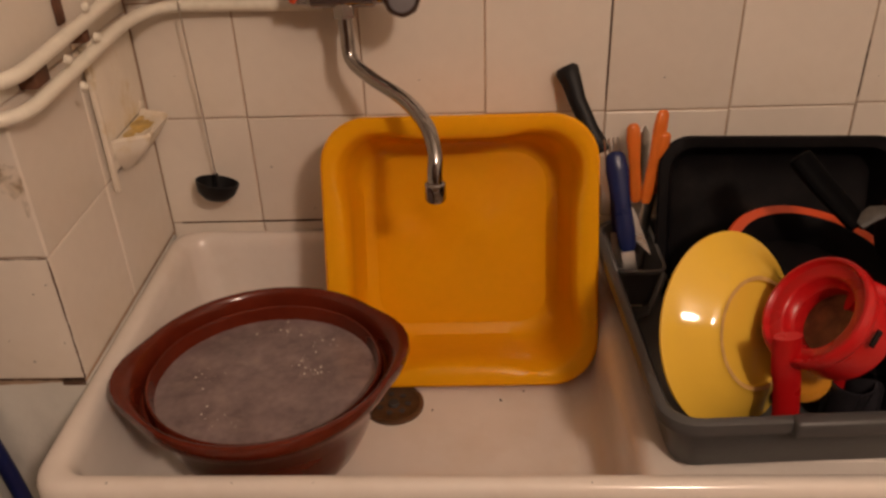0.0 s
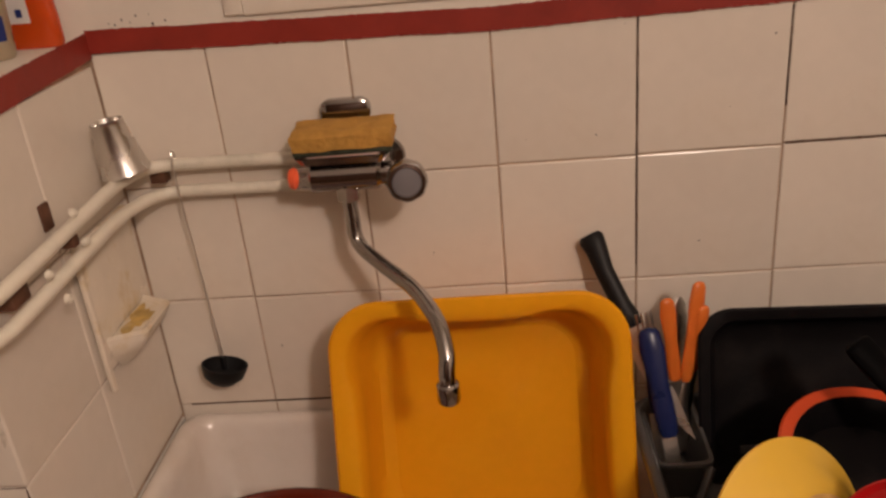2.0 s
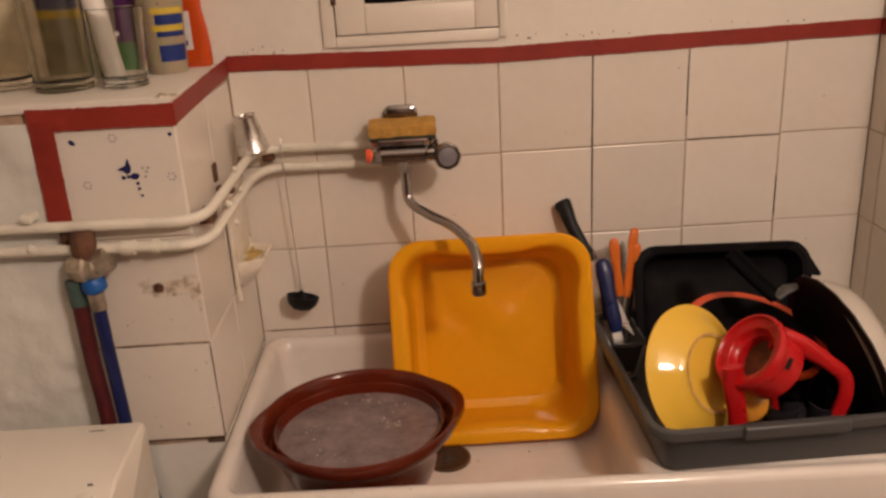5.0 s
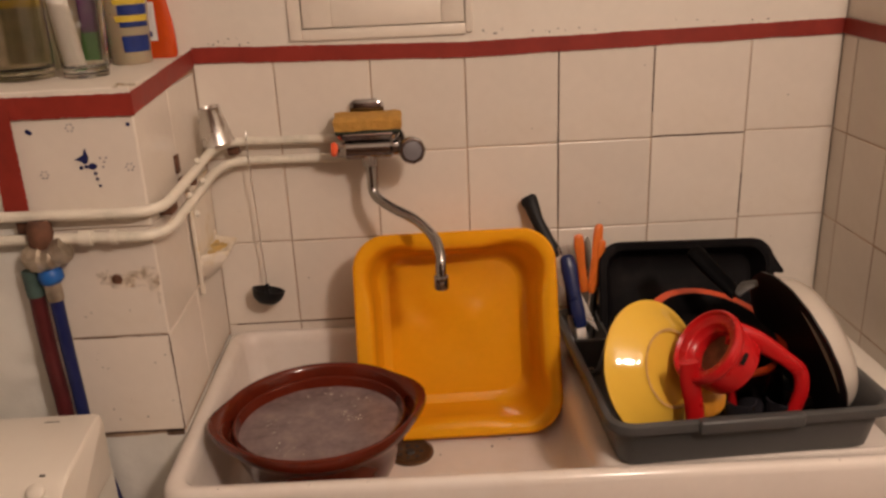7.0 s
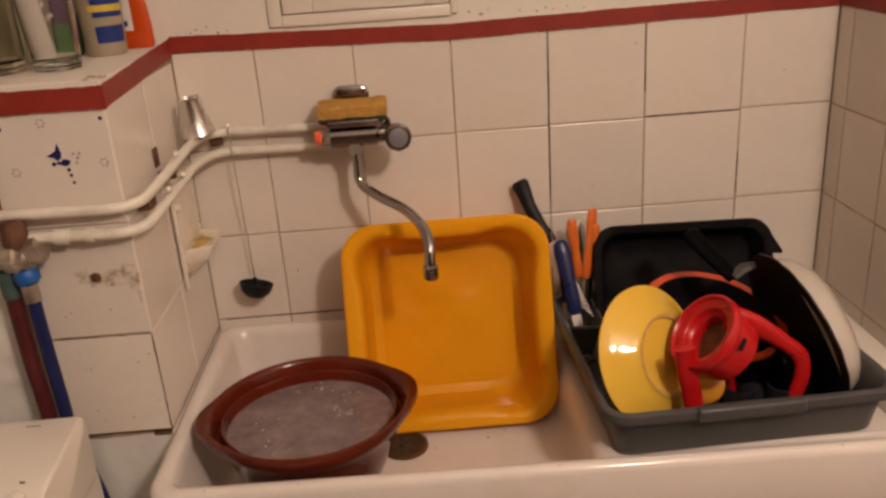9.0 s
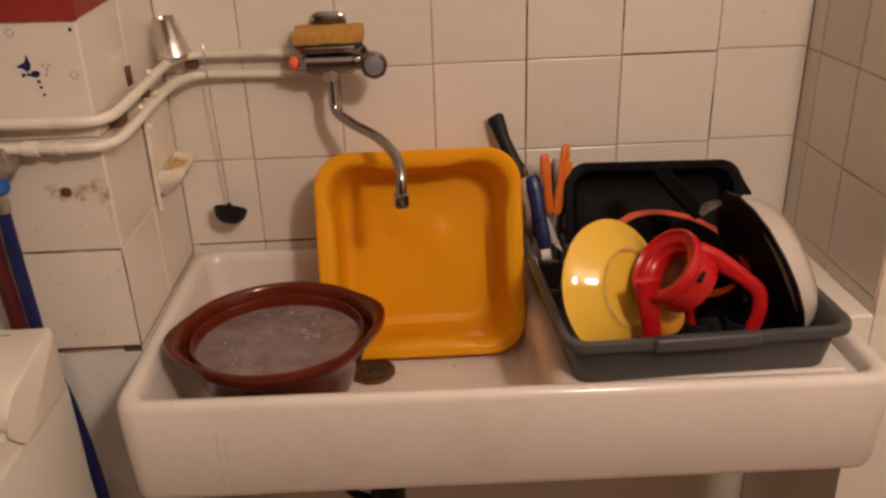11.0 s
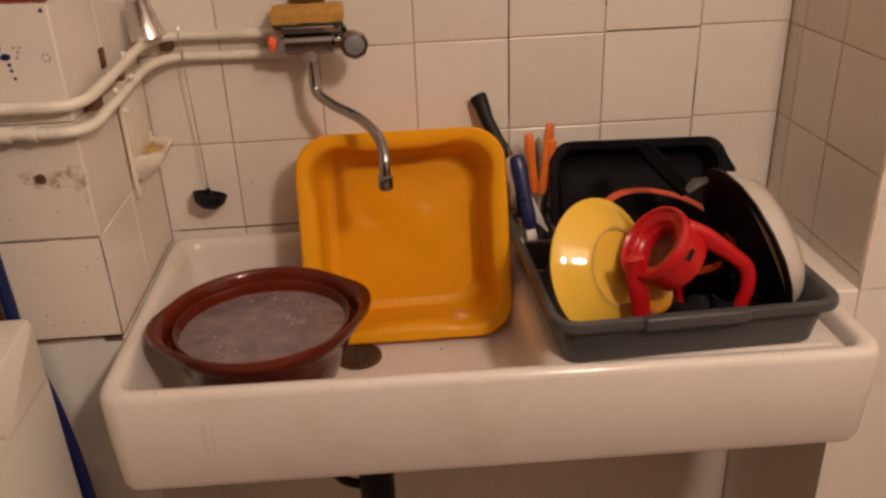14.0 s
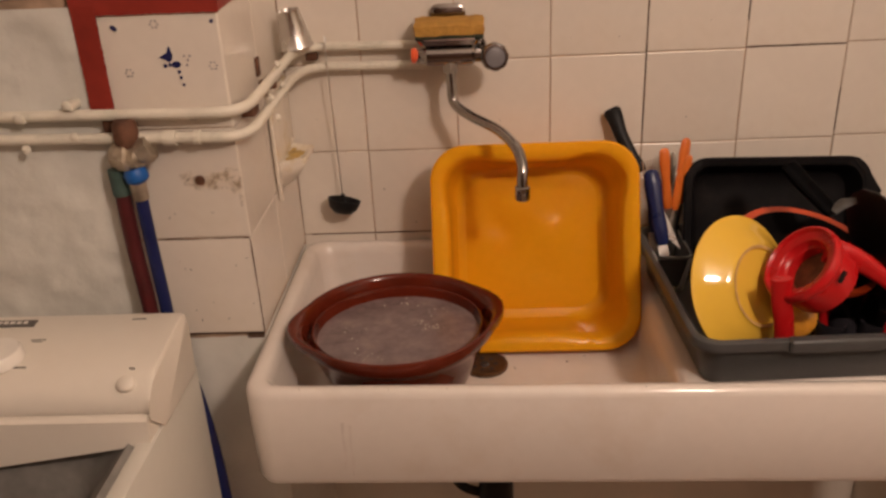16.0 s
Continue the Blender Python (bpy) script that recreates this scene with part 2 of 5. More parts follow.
def box(x0, x1, y0, y1, z0, z1, bev=0.0, seg=2, bm=None):
    bm = bm or bmesh.new()
    tmp = bmesh.new()
    bmesh.ops.create_cube(tmp, size=1)
    for v in tmp.verts:
        v.co = Vector((x0 + (v.co.x + 0.5) * (x1 - x0), y0 + (v.co.y + 0.5) * (y1 - y0), z0 + (v.co.z + 0.5) * (z1 - z0)))
    if bev:
        bmesh.ops.bevel(tmp, geom=tmp.edges[:], offset=bev, segments=seg, profile=0.5, affect="EDGES")
    return join(bm, tmp)


def join(bm, tmp, m=None):
    vs = {}
    for v in tmp.verts:
        vs[v] = bm.verts.new(m @ v.co if m else v.co)
    for f in tmp.faces:
        try:
            nf = bm.faces.new([vs[v] for v in f.verts])
            nf.material_index = f.material_index
        except ValueError:
            pass
    tmp.free()
    return bm


def loft(loops, cap0=True, cap1=True, closed=True, bm=None):
    bm = bm or bmesh.new()
    rows = [[bm.verts.new(p) for p in loop] for loop in loops]
    n = len(rows[0])
    for a, b in zip(rows, rows[1:]):
        for i in range(n if closed else n - 1):
            j = (i + 1) % n
            bm.faces.new((a[i], a[j], b[j], b[i]))
    if cap0:
        bm.faces.new(rows[0][::-1])
    if cap1:
        bm.faces.new(rows[-1])
    return bm


def rrect(x0, x1, y0, y1, r, z, seg=6):
    r = max(min(r, (x1 - x0) / 2 - 1e-4, (y1 - y0) / 2 - 1e-4), 1e-4)
    pts = []
    for cx, cy, a0 in ((x1 - r, y1 - r, 0), (x0 + r, y1 - r, 90), (x0 + r, y0 + r, 180), (x1 - r, y0 + r, 270)):
        for k in range(seg + 1):
            a = radians(a0 + 90 * k / seg)
            pts.append(Vector((cx + r * math.cos(a), cy + r * math.sin(a), z)))
    return pts


def oval(rx, ry, z, n=48, cx=0.0, cy=0.0, lug=0.0, wob=0.0):
    pts = []
    for i in range(n):
        a = 2 * math.pi * i / n
        k = 1 + wob * math.sin(3 * a + 1) + lug * (max(0, abs(math.cos(a)) - 0.90) / 0.10) ** 0.8
        pts.append(Vector((cx + rx * k * math.cos(a), cy + ry * math.sin(a), z)))
    return pts


def lathe(profile, n=32, cap0=True, cap1=True, bm=None):
    return loft([oval(max(r, 1e-4), max(r, 1e-4), z, n) for r, z in profile], cap0, cap1, bm=bm)


def smooth_path(pts, steps=8):
    pts = [Vector(p) for p in pts]
    out = []
    for i in range(len(pts) - 1):
        p0, p1, p2, p3 = pts[max(i - 1, 0)], pts[i], pts[i + 1], pts[min(i + 2, len(pts) - 1)]
        for k in range(steps):
            t = k / steps
            out.append(0.5 * ((2 * p1) + (p2 - p0) * t + (2 * p0 - 5 * p1 + 4 * p2 - p3) * t * t + (3 * p1 - p0 - 3 * p2 + p3) * t ** 3))
    return out + [pts[-1]]


def rounded_path(pts, r, steps=6):
    pts = [Vector(p) for p in pts]
    out = [pts[0]]
    for a, b, c in zip(pts, pts[1:], pts[2:]):
        d0, d1 = (a - b), (c - b)
        k0, k1 = min(r, d0.length * 0.49), min(r, d1.length * 0.49)
        s, e = b + d0.normalized() * k0, b + d1.normalized() * k1
        out += [(1 - t) ** 2 * s + 2 * t * (1 - t) * b + t * t * e for t in [k / steps for k in range(steps + 1)]]
    return out + [pts[-1]]


def tube(path, r, n=12, flat=1.0, bm=None, up=(0, 0, 1)):
    path = [Vector(p) for p in path]
    rs = r if isinstance(r, (list, tuple)) else [r] * len(path)
    side = None
    loops = []
    for i, p in enumerate(path):
        d = (path[min(i + 1, len(path) - 1)] - path[max(i - 1, 0)]).normalized()
        if side is None:
            side = d.cross(Vector(up))
            if side.length < 0.05:
                side = d.cross(Vector((1, 0, 0)))
        side = (side - d * side.dot(d)).normalized()
        u = side.cross(d).normalized()
        loops.append([p + side * rs[i] * math.cos(2 * math.pi * k / n) + u * rs[i] * flat * math.sin(2 * math.pi * k / n) for k in range(n)])
    return loft(loops, bm=bm)


def jag(seed, amp=0.0012):
    rnd = random.Random(seed)
    return lambda: rnd.uniform(-amp, amp)


# ---- room shell ----
# the tiled alcove: x 0..1.013, back at y 0; ledge wall on one side, pier on the other
LW, RW, PF, BAND0, BAND1, RIMZ = -0.014, 1.014, -0.312, 1.267, 1.291, 0.815
T = 0.0025


def structure(name, label, bm, material, category="wall", smooth=False):
    return tagged(part(name, bm, material, smooth=smooth), label, category, kind="structure")


structure("wall_back_low", "cream plaster wall under the sink", box(-1.7, RW, T + 0.001, 0.2, 0.0, 0.669), PLASTER)
b = box(-1.7, RW + 0.0, T, 0.2, 0.669, 1.284)
wall_back = structure("wall_back", "cream plaster wall behind the tiles above the sink", b, GROUT)
# upper back wall with the small window opening x 0.150..0.418, z 1.308..1.64
WX0, WX1, WZ0, WZ1 = 0.150, 0.414, 1.308, 1.66
b = bmesh.new()
for x0, x1, z0, z1 in ((-1.7, WX0, 1.2845, 2.5), (WX1, RW, 1.2845, 2.5), (WX0, WX1, 1.2845, WZ0), (WX0, WX1, WZ1, 2.5)):
    box(x0, x1, -0.001, 0.2, z0, z1, bm=b)
structure("wall_back_upper", "cream painted plaster wall above the red band", b, PLASTER)
# ledge block beside the alcove, and its rough lower face
b = box(-1.7, LW - T, PF + T, T - 0.001, 0.0, 1.272)
structure("wall_ledge", "tiled masonry ledge beside the sink alcove", b, GROUT)
b = bmesh.new()
nx, nz = 210, 150
grid = {}
for i in range(nx + 1):
    for k in range(nz + 1):
        x, z = -1.7 + (LW - 0.166 + 1.7 + 0.012) * i / nx, 0.0 + 1.262 * k / nz
        flake = max(0.0, min(1.0, (noise.noise((x * 16, z * 34, 8)) - 0.22) * 14))
        y = PF - 0.0025 + 0.012 * (noise.noise((x * 7, z * 7, 1)) * 0.5 + noise.noise((x * 23, z * 23, 5)) * 0.25) + 0.0016 * noise.noise((x * 61, z * 61, 2)) - 0.0016 * flake
        grid[i, k] = b.verts.new((x, max(PF - (0.0088 if x < -0.2 else 0.0065), min(y, PF + 0.0015)), z))
for i in range(nx):
    for k in range(nz):
        b.faces.new((grid[i, k], grid[i + 1, k], grid[i + 1, k + 1], grid[i, k + 1]))
structure("wall_plaster_left", "lumpy white plaster wall beside the tiles", b, ROUGH_PLASTER, smooth=True)
b = bmesh.new()
grid = {}
for i in range(25):
    for k in range(61):
        x, z = -0.185 + (LW + 0.002 + 0.185) * i / 24, 0.806 * k / 60
        y = PF + 0.001 + 0.006 * noise.noise((x * 13, z * 13, 3)) + 0.003 * noise.noise((x * 40, z * 40, 5))
        grid[i, k] = b.verts.new((x, min(y, PF + 0.0022), z))
for i in range(24):
    for k in range(60):
        b.faces.new((grid[i, k], grid[i + 1, k], grid[i + 1, k + 1], grid[i, k + 1]))
structure("wall_plaster_low", "bluish white rough plaster below the ledge tiles", b, ROUGH_PLASTER, smooth=True)
structure("wall_alcove_left", "rough plaster side of the alcove under the sink", box(LW - 0.002, LW + 0.001, PF, 0, 0, 0.806), ROUGH_PLASTER)
b = box(RW + T, 2.2, PF + T, 0.2, 0.0, 2.5)
structure("wall_pier", "cream painted pier beside the sink", b, PLASTER)
structure("wall_left", "cream painted kitchen wall", box(-1.9, -1.7, -2.8, 0.2, 0, 2.5), PLASTER)
structure("wall_right", "cream painted kitchen wall", box(2.2, 2.4, -2.8, 0.2, 0, 2.5), PLASTER)
# unseen rear wall, dark brown to darken chrome reflections and cut bounced light
structure("wall_rear", "unseen brown wooden wall across the kitchen, darkens reflections and fill", box(-1.9, 2.4, -3.0, -2.8, 0, 2.5), mat("brown_wood_front", (0.10, 0.05, 0.03), 0.5, var=0.3, scale=4))
structure("floor", "brown kitchen floor", box(-1.9, 2.4, -3.0, 0.2, -0.1, 0), FLOOR, "floor")
structure("ceiling", "off-white kitchen ceiling", box(-1.9, 2.4, -3.0, 0.2, 2.5, 2.6), CEIL, "ceiling")


def ragged(name, path, w0, w1, normal_axis, off, seed, material, label, amp=0.0006, category="painted band"):
    """A strip of paint with uneven edges; path: points along its length, w0/w1: vectors to its two edges."""
    j = jag(seed, amp)
    pts = []
    for a, c in zip(path, path[1:]):
        a, c = Vector(a), Vector(c)
        n = max(2, int((c - a).length / 0.003))
        pts += [a.lerp(c, k / n) for k in range(n)]
    pts.append(Vector(path[-1]))
    w0, w1 = Vector(w0), Vector(w1)
    drift = lambda p, s: 0.0009 * noise.noise(p * 14 + Vector((s, s, s)))
    lo = [p + w0 + w0.normalized() * (j() + drift(p, 1)) for p in pts]
    hi = [p + w1 + w1.normalized() * (j() + drift(p, 9)) for p in pts]
    nv = Vector(normal_axis) * off
    bm = loft([[p for p in lo], [p + nv for p in lo], [p + nv for p in hi], [p for p in hi]], False, False, closed=False)
    ob = part(name, bm, material, smooth=False)
    return tagged(ob, label, category, kind="structure")


ZC = (BAND0 + BAND1) / 2
BH = (BAND1 - BAND0) / 2
ragged("trim_red_back", [(LW + 0.002, -0.0015, ZC + 0.004), (0.41, -0.0015, ZC - 0.006), (RW, -0.0015, ZC + 0.004)], (0, 0, -BH), (0, 0, BH), (0, -1, 0), 0.0012, 3, RED, "brick-red painted band along the top of the tiles")
ragged("trim_red_ledge_side", [(LW + 0.0015, -0.001, ZC + 0.001), (LW + 0.0015, PF - 0.003, ZC - 0.0145)], (0, 0, -BH - 0.002), (0, 0, BH + 0.001), (1, 0, 0), 0.0012, 4, RED, "brick-red painted band round the ledge")
ragged("trim_red_ledge_front", [(LW + 0.003, PF - 0.0018, ZC - 0.0145), (-0.150, PF - 0.0022, ZC - 0.0135), (-0.187, PF - 0.0070, ZC - 0.013)], (0, 0, -BH - 0.003), (0, 0, BH), (0, -1, 0), 0.0012, 5, RED, "brick-red painted band under the ledge")
ragged("trim_red_upright", [(-0.172, PF - 0.0066, 1.262), (-0.173, PF - 0.0066, 1.137)], (-0.0145, 0, 0), (0.0145, 0, 0), (0, -1, 0), 0.0012, 6, RED, "brick-red painted upright band beside the patterned tile")
ragged("trim_red_pier", [(RW - 0.0015, -0.001, ZC + 0.004), (RW - 0.0015, PF - 0.001, ZC - 0.002)], (0, 0, -BH), (0, 0, BH), (-1, 0, 0), 0.0012, 7, RED, "brick-red painted band along the pier")

for k, (p, q, w) in enumerate((((LW - 0.0012, PF - 0.0003, 0.955), (LW - 0.0008, PF - 0.0003, 0.813), (0.0009, 0, 0)), ((-0.164, PF - 0.0003, 0.957), (LW - 0.001, PF - 0.0003, 0.9568), (0, 0, 0.0007)),
                               ((-0.166, PF - 0.0003, 0.8115), (LW - 0.001, PF - 0.0003, 0.8105), (0, 0, 0.0011)))):
    ragged("joint_crack", [p, q], -Vector(w), w, (0, -1, 0), 0.0005, 60 + k, JOINT, "brown grimy joint along the ledge tiles", 0.0005, "tile joint")
# ledge top board with a worn front edge
b = box(-1.7, LW + 0.0005, PF - 0.0012, -0.001, 1.273, 1.284, 0.0015)
ledge_top = structure("ledge_top", "cream painted ledge top with worn chipped edge", b, PLASTER, "ledge")
b = bmesh.new()
rnd = random.Random(5)
for k in range(9):
    x, s = rnd.uniform(-0.03, 0.004), rnd.uniform(0.002, 0.006)
    join(b, lathe([(s, 0), (s * 0.6, 0.002)], 7), pose(LW + 0.002 - rnd.random() * 0.02, PF + rnd.uniform(-0.004, 0.02), 1.284))
tagged(part("crumb", b, STAIN), "chipped brown plaster crumbs on the ledge corner", "crumbs", kind="stuff")

# ---- small window above the band ----
window = thing("window_1", "small white painted wooden window, dark outside", "window", kind="structure")
part("window_pane", box(0.205, 0.379, 0.012, 0.016, 1.355, 1.64), NIGHT, window, "black night glass")
b = bmesh.new()
for x0, x1, z0, z1 in ((0.163, 0.208, 1.316, 1.655), (0.376, 0.411, 1.316, 1.655), (0.208, 0.376, 1.316, 1.357), (0.208, 0.376, 1.615, 1.655)):
    box(x0, x1, -0.010, 0.02, z0, z1, 0.0025, bm=b)
part("window_sash", b, WOODPAINT, window, "thickly painted sash")
b = bmesh.new()
for x0, x1, z0, z1 in ((0.141, 0.161, 1.298, 1.67), (0.4125, 0.424, 1.30, 1.67), (0.161, 0.4125, 1.297, 1.3145), (0.161, 0.4125, 1.657, 1.67)):
    box(x0, x1, -0.007, 0.02, z0, z1, 0.002, bm=b)
part("window_frame", b, WOODPAINT, window)
part("window_gap", box(0.155, 0.418, 0.021, 0.03, 1.305, 1.66), GROUT, window)
b = tube([(0.162, -0.010, 1.362), (0.162, -0.010, 1.392)], 0.0035, 8)
part("hinge", b, RUST, window, "rusty painted hinge")
part("putty", tube(smooth_path([(0.208, 0.010, 1.3575), (0.25, 0.009, 1.3565), (0.30, 0.010, 1.358), (0.375, 0.010, 1.357)], 6), 0.003, 6), WOODPAINT, window)

# ---- the sink ----
sink = thing("sink", "long white glazed stoneware sink with drainer, rust-stained", "sink", (0, 0, RIMZ), (0, 0.9, 0))
SX0, SX1, SY0, SY1 = -0.0115, 0.974, -0.468, -0.004
b = loft([
    rrect(SX0 + 0.012, SX1 - 0.012, SY0 + 0.022, SY1, 0.02, -0.152, 8),
    rrect(SX0 + 0.006, SX1 - 0.006, SY0 + 0.012, SY1, 0.025, -0.150, 8),
    rrect(SX0 + 0.002, SX1 - 0.002, SY0 + 0.005, SY1, 0.03, -0.138, 8),
    rrect(SX0, SX1, SY0 + 0.001, SY1, 0.032, -0.06, 8),
    rrect(SX0, SX1, SY0, SY1, 0.032, -0.012, 8),
    rrect(SX0 + 0.002, SX1 - 0.002, SY0 + 0.002, SY1 - 0.001, 0.032, -0.005, 8),
    rrect(SX0 + 0.006, SX1 - 0.006, SY0 + 0.006, SY1 - 0.003, 0.030, -0.001, 8),
    rrect(SX0 + 0.012, SX1 - 0.012, SY0 + 0.011, SY1 - 0.006, 0.028, 0.0, 8),
    rrect(SX0 + 0.020, SX1 - 0.020, SY0 + 0.017, SY1 - 0.012, 0.026, -0.001, 8),
    rrect(SX0 + 0.025, SX1 - 0.025, SY0 + 0.022, SY1 - 0.017, 0.026, -0.006, 8),
    rrect(SX0 + 0.029, SX1 - 0.029, SY0 + 0.026, SY1 - 0.021, 0.026, -0.02, 8),
    rrect(SX0 + 0.040, SX1 - 0.036, SY0 + 0.034, SY1 - 0.028, 0.03, -0.100, 8),
    rrect(SX0 + 0.055, SX1 - 0.045, SY0 + 0.046, SY1 - 0.040, 0.03, -0.116, 8),
    rrect(SX0 + 0.075, SX1 - 0.060, SY0 + 0.066, SY1 - 0.060, 0.03, -0.120, 8)], True, True)
part("basin", b, CERAMIC, sink)
# raised drainer at the far end, its sloped side towards the bowl
b = bmesh.new()
prof = [(0.500, -0.1205), (0.512, -0.1190), (0.522, -0.1155), (0.530, -0.108), (0.534, -0.097), (0.536, -0.078), (0.538, -0.056), (0.541, -0.041), (0.547, -0.031), (0.556, -0.027), (0.570, -0.026), (SX1 - 0.03, -0.024)]
loft([[Vector((x, y, z)) for x, z in prof] for y in (SY0 + 0.0275, SY1 - 0.0225)], False, False, closed=False, bm=b)
part("drainer", b, CERAMIC, sink)
b = bmesh.new()
for k in range(7):
    join(b, tube([(0.60, SY0 + 0.06 + k * 0.055, -0.0265), (SX1 - 0.045, SY0 + 0.06 + k * 0.055, -0.0245)], 0.004, 8))
part("drainer_ribs", b, CERAMIC, sink)
b = lathe([(0.036, 0), (0.036, 0.003), (0.031, 0.004), (0.028, 0.0015), (0.012, 0.0005)], 36, True, True)
o = part("drain_flange", b, DRAIN, sink, "brownish drain ring, the pot's shadow put into its dark colour")
o.location = (0.294, -0.222, -0.1195)
# solid dark discs paint the shade of the strainer holes, round a centre stud
b = bmesh.new()
for k in range(7):
    a = 2 * math.pi * k / 7
    join(b, lathe([(0.0036, 0), (0.0036, 0.0006)], 10), pose(0.017 * math.cos(a), 0.017 * math.sin(a), 0.0024))
join(b, lathe([(0.007, 0), (0.006, 0.003)], 14), pose(0, 0, 0.001))
o = part("strainer_hole_shade", b, DARK, sink)
o.location = (0.294, -0.222, -0.1195)
rnd = random.Random(21)
b = bmesh.new()
for k in range(5):
    s = rnd.uniform(0.0010, 0.0022)
    join(b, lathe([(s, 0), (s * 0.7, 0.0008), (s * 0.2, 0.0011)], 6), pose(rnd.uniform(0.34, 0.50), rnd.uniform(-0.28, -0.15), -0.1195))
for k in range(7):
    s = rnd.uniform(0.0007, 0.0016)
    join(b, lathe([(s, 0), (s * 0.6, 0.0006)], 6), pose(rnd.uniform(0.03, 0.95), SY0 + 0.008, -0.001))
tagged(part("food_crumb", b, DARK), "dark food crumbs on the sink glaze", "crumbs", kind="stuff").matrix_world = sink.matrix_world.copy()

for x, z0, z1, w in ((0.112, -0.035, -0.125, 0.0035), (0.121, -0.05, -0.132, 0.0025)):
    pts = [(x + 0.0008 * math.sin(k), SY0 + 0.0007 + 0.004 * max(0, -0.06 - (z0 + (z1 - z0) * k / 10)) / 0.078, z0 + (z1 - z0) * k / 10) for k in range(11)]
    b = bmesh.new()
    loft([[Vector((px - w * (0.5 + 0.3 * math.sin(k * 0.9)), py, pz)) for k, (px, py, pz) in enumerate(pts)], [Vector((px + w * (0.5 + 0.3 * math.cos(k * 1.1)), py, pz)) for k, (px, py, pz) in enumerate(pts)]], False, False, closed=False, bm=b)
    part("drip_mark", b, DRIP, sink, "faint dried drip mark")
trap = thing("drain_trap", "black plastic drain trap under the sink", "drain pipe")
part("down_pipe", lathe([(0.028, 0.36), (0.028, 0.56), (0.036, 0.565), (0.036, 0.61), (0.026, 0.615), (0.026, 0.685)], 24), BLACKPL, trap).location = (0.305, -0.25, 0)
part("overflow_pipe", tube(rounded_path([(0.235, -0.25, 0.69), (0.235, -0.25, 0.48), (0.30, -0.25, 0.46)], 0.05), 0.008, 10), BLACKPL, trap)
part("waste_pipe", tube(rounded_path([(0.305, -0.25, 0.37), (0.305, -0.25, 0.30), (0.305, 0.0, 0.28)], 0.06), 0.02, 16), WHITEPL, trap)

# ---- yellow washing-up basin leaning on the wall ----
bas = thing("washing_up_basin", "square yellow plastic washing-up basin leaning against the tiles", "basin", (0.3765, -0.150, 0.8535), (71, 0, 0))
HX, HY = 0.160, 0.162


def basin_loop(inset, r, z, grip=0.0, seg=10):
    pts = rrect(-HX + inset, HX - inset, -HY + inset, HY - inset, r, z, seg)
    dense = []
    for i, p in enumerate(pts):
        q = pts[(i + 1) % len(pts)]
        n = 14 if i % (seg + 1) == seg else 1
        dense += [p.lerp(q, k / n) for k in range(n)]
    for p in dense:
        if grip:
            sx = max(0, 1 - (abs(p.x) / 0.075) ** 4) if abs(p.y) > abs(p.x) else 0
            sy = max(0, 1 - (abs(p.y) / 0.085) ** 4) if abs(p.x) > abs(p.y) else 0
            p.y -= math.copysign(grip * sx, p.y)
            p.x -= math.copysign(grip * sy, p.x)
    return dense


b = loft([
    basin_loop(0.004, 0.052, -0.012), basin_loop(0.0, 0.055, -0.008), basin_loop(0.0, 0.055, -0.002), basin_loop(0.003, 0.053, 0.001),
    basin_loop(0.009, 0.050, 0.001, 0.002), basin_loop(0.0165, 0.047, -0.001, 0.006), basin_loop(0.020, 0.045, -0.006, 0.007),
    basin_loop(0.025, 0.045, -0.035, 0.004), basin_loop(0.032, 0.045, -0.078, 0.001), basin_loop(0.038, 0.045, -0.092), basin_loop(0.050, 0.040, -0.0985),
    basin_loop(0.070, 0.030, -0.1015)], False, True)
part("bowl", b, YELLOW, bas)
b = loft([basin_loop(0.004, 0.052, -0.012), basin_loop(0.018, 0.047, -0.010), basin_loop(0.023, 0.046, -0.035), basin_loop(0.029, 0.046, -0.08),
          basin_loop(0.036, 0.046, -0.097), basin_loop(0.050, 0.04, -0.1035), basin_loop(0.11, 0.012, -0.1035)], False, True)
part("bowl_underside", b, YELLOW, bas)
# the worn base, sagging a little
loops = []
for k in range(24):
    q = 1 - k / 24
    ring = []
    for p in basin_loop(0.052, 0.040, -0.0988):
        x, y = p.x * q, p.y * q
        sag = 0.0026 * noise.noise((x * 17 + 3.1, y * 17 + 1.7, 4)) + 0.0008 * noise.noise((x * 34, y * 34, 9))
        sag += 0.0062 * math.exp(-((x - 0.026) ** 2 + (y - 0.014) ** 2) / 0.032 ** 2) - 0.0035 * math.exp(-((x + 0.055) ** 2 + (y - 0.030) ** 2) / 0.022 ** 2)
        sag *= 1 - q ** 6
        ring.append(Vector((x, y, -0.0962 - 0.002 * q ** 8 + sag)))
    loops.append(ring)
part("base", loft(loops, False, True), YELLOW, bas)

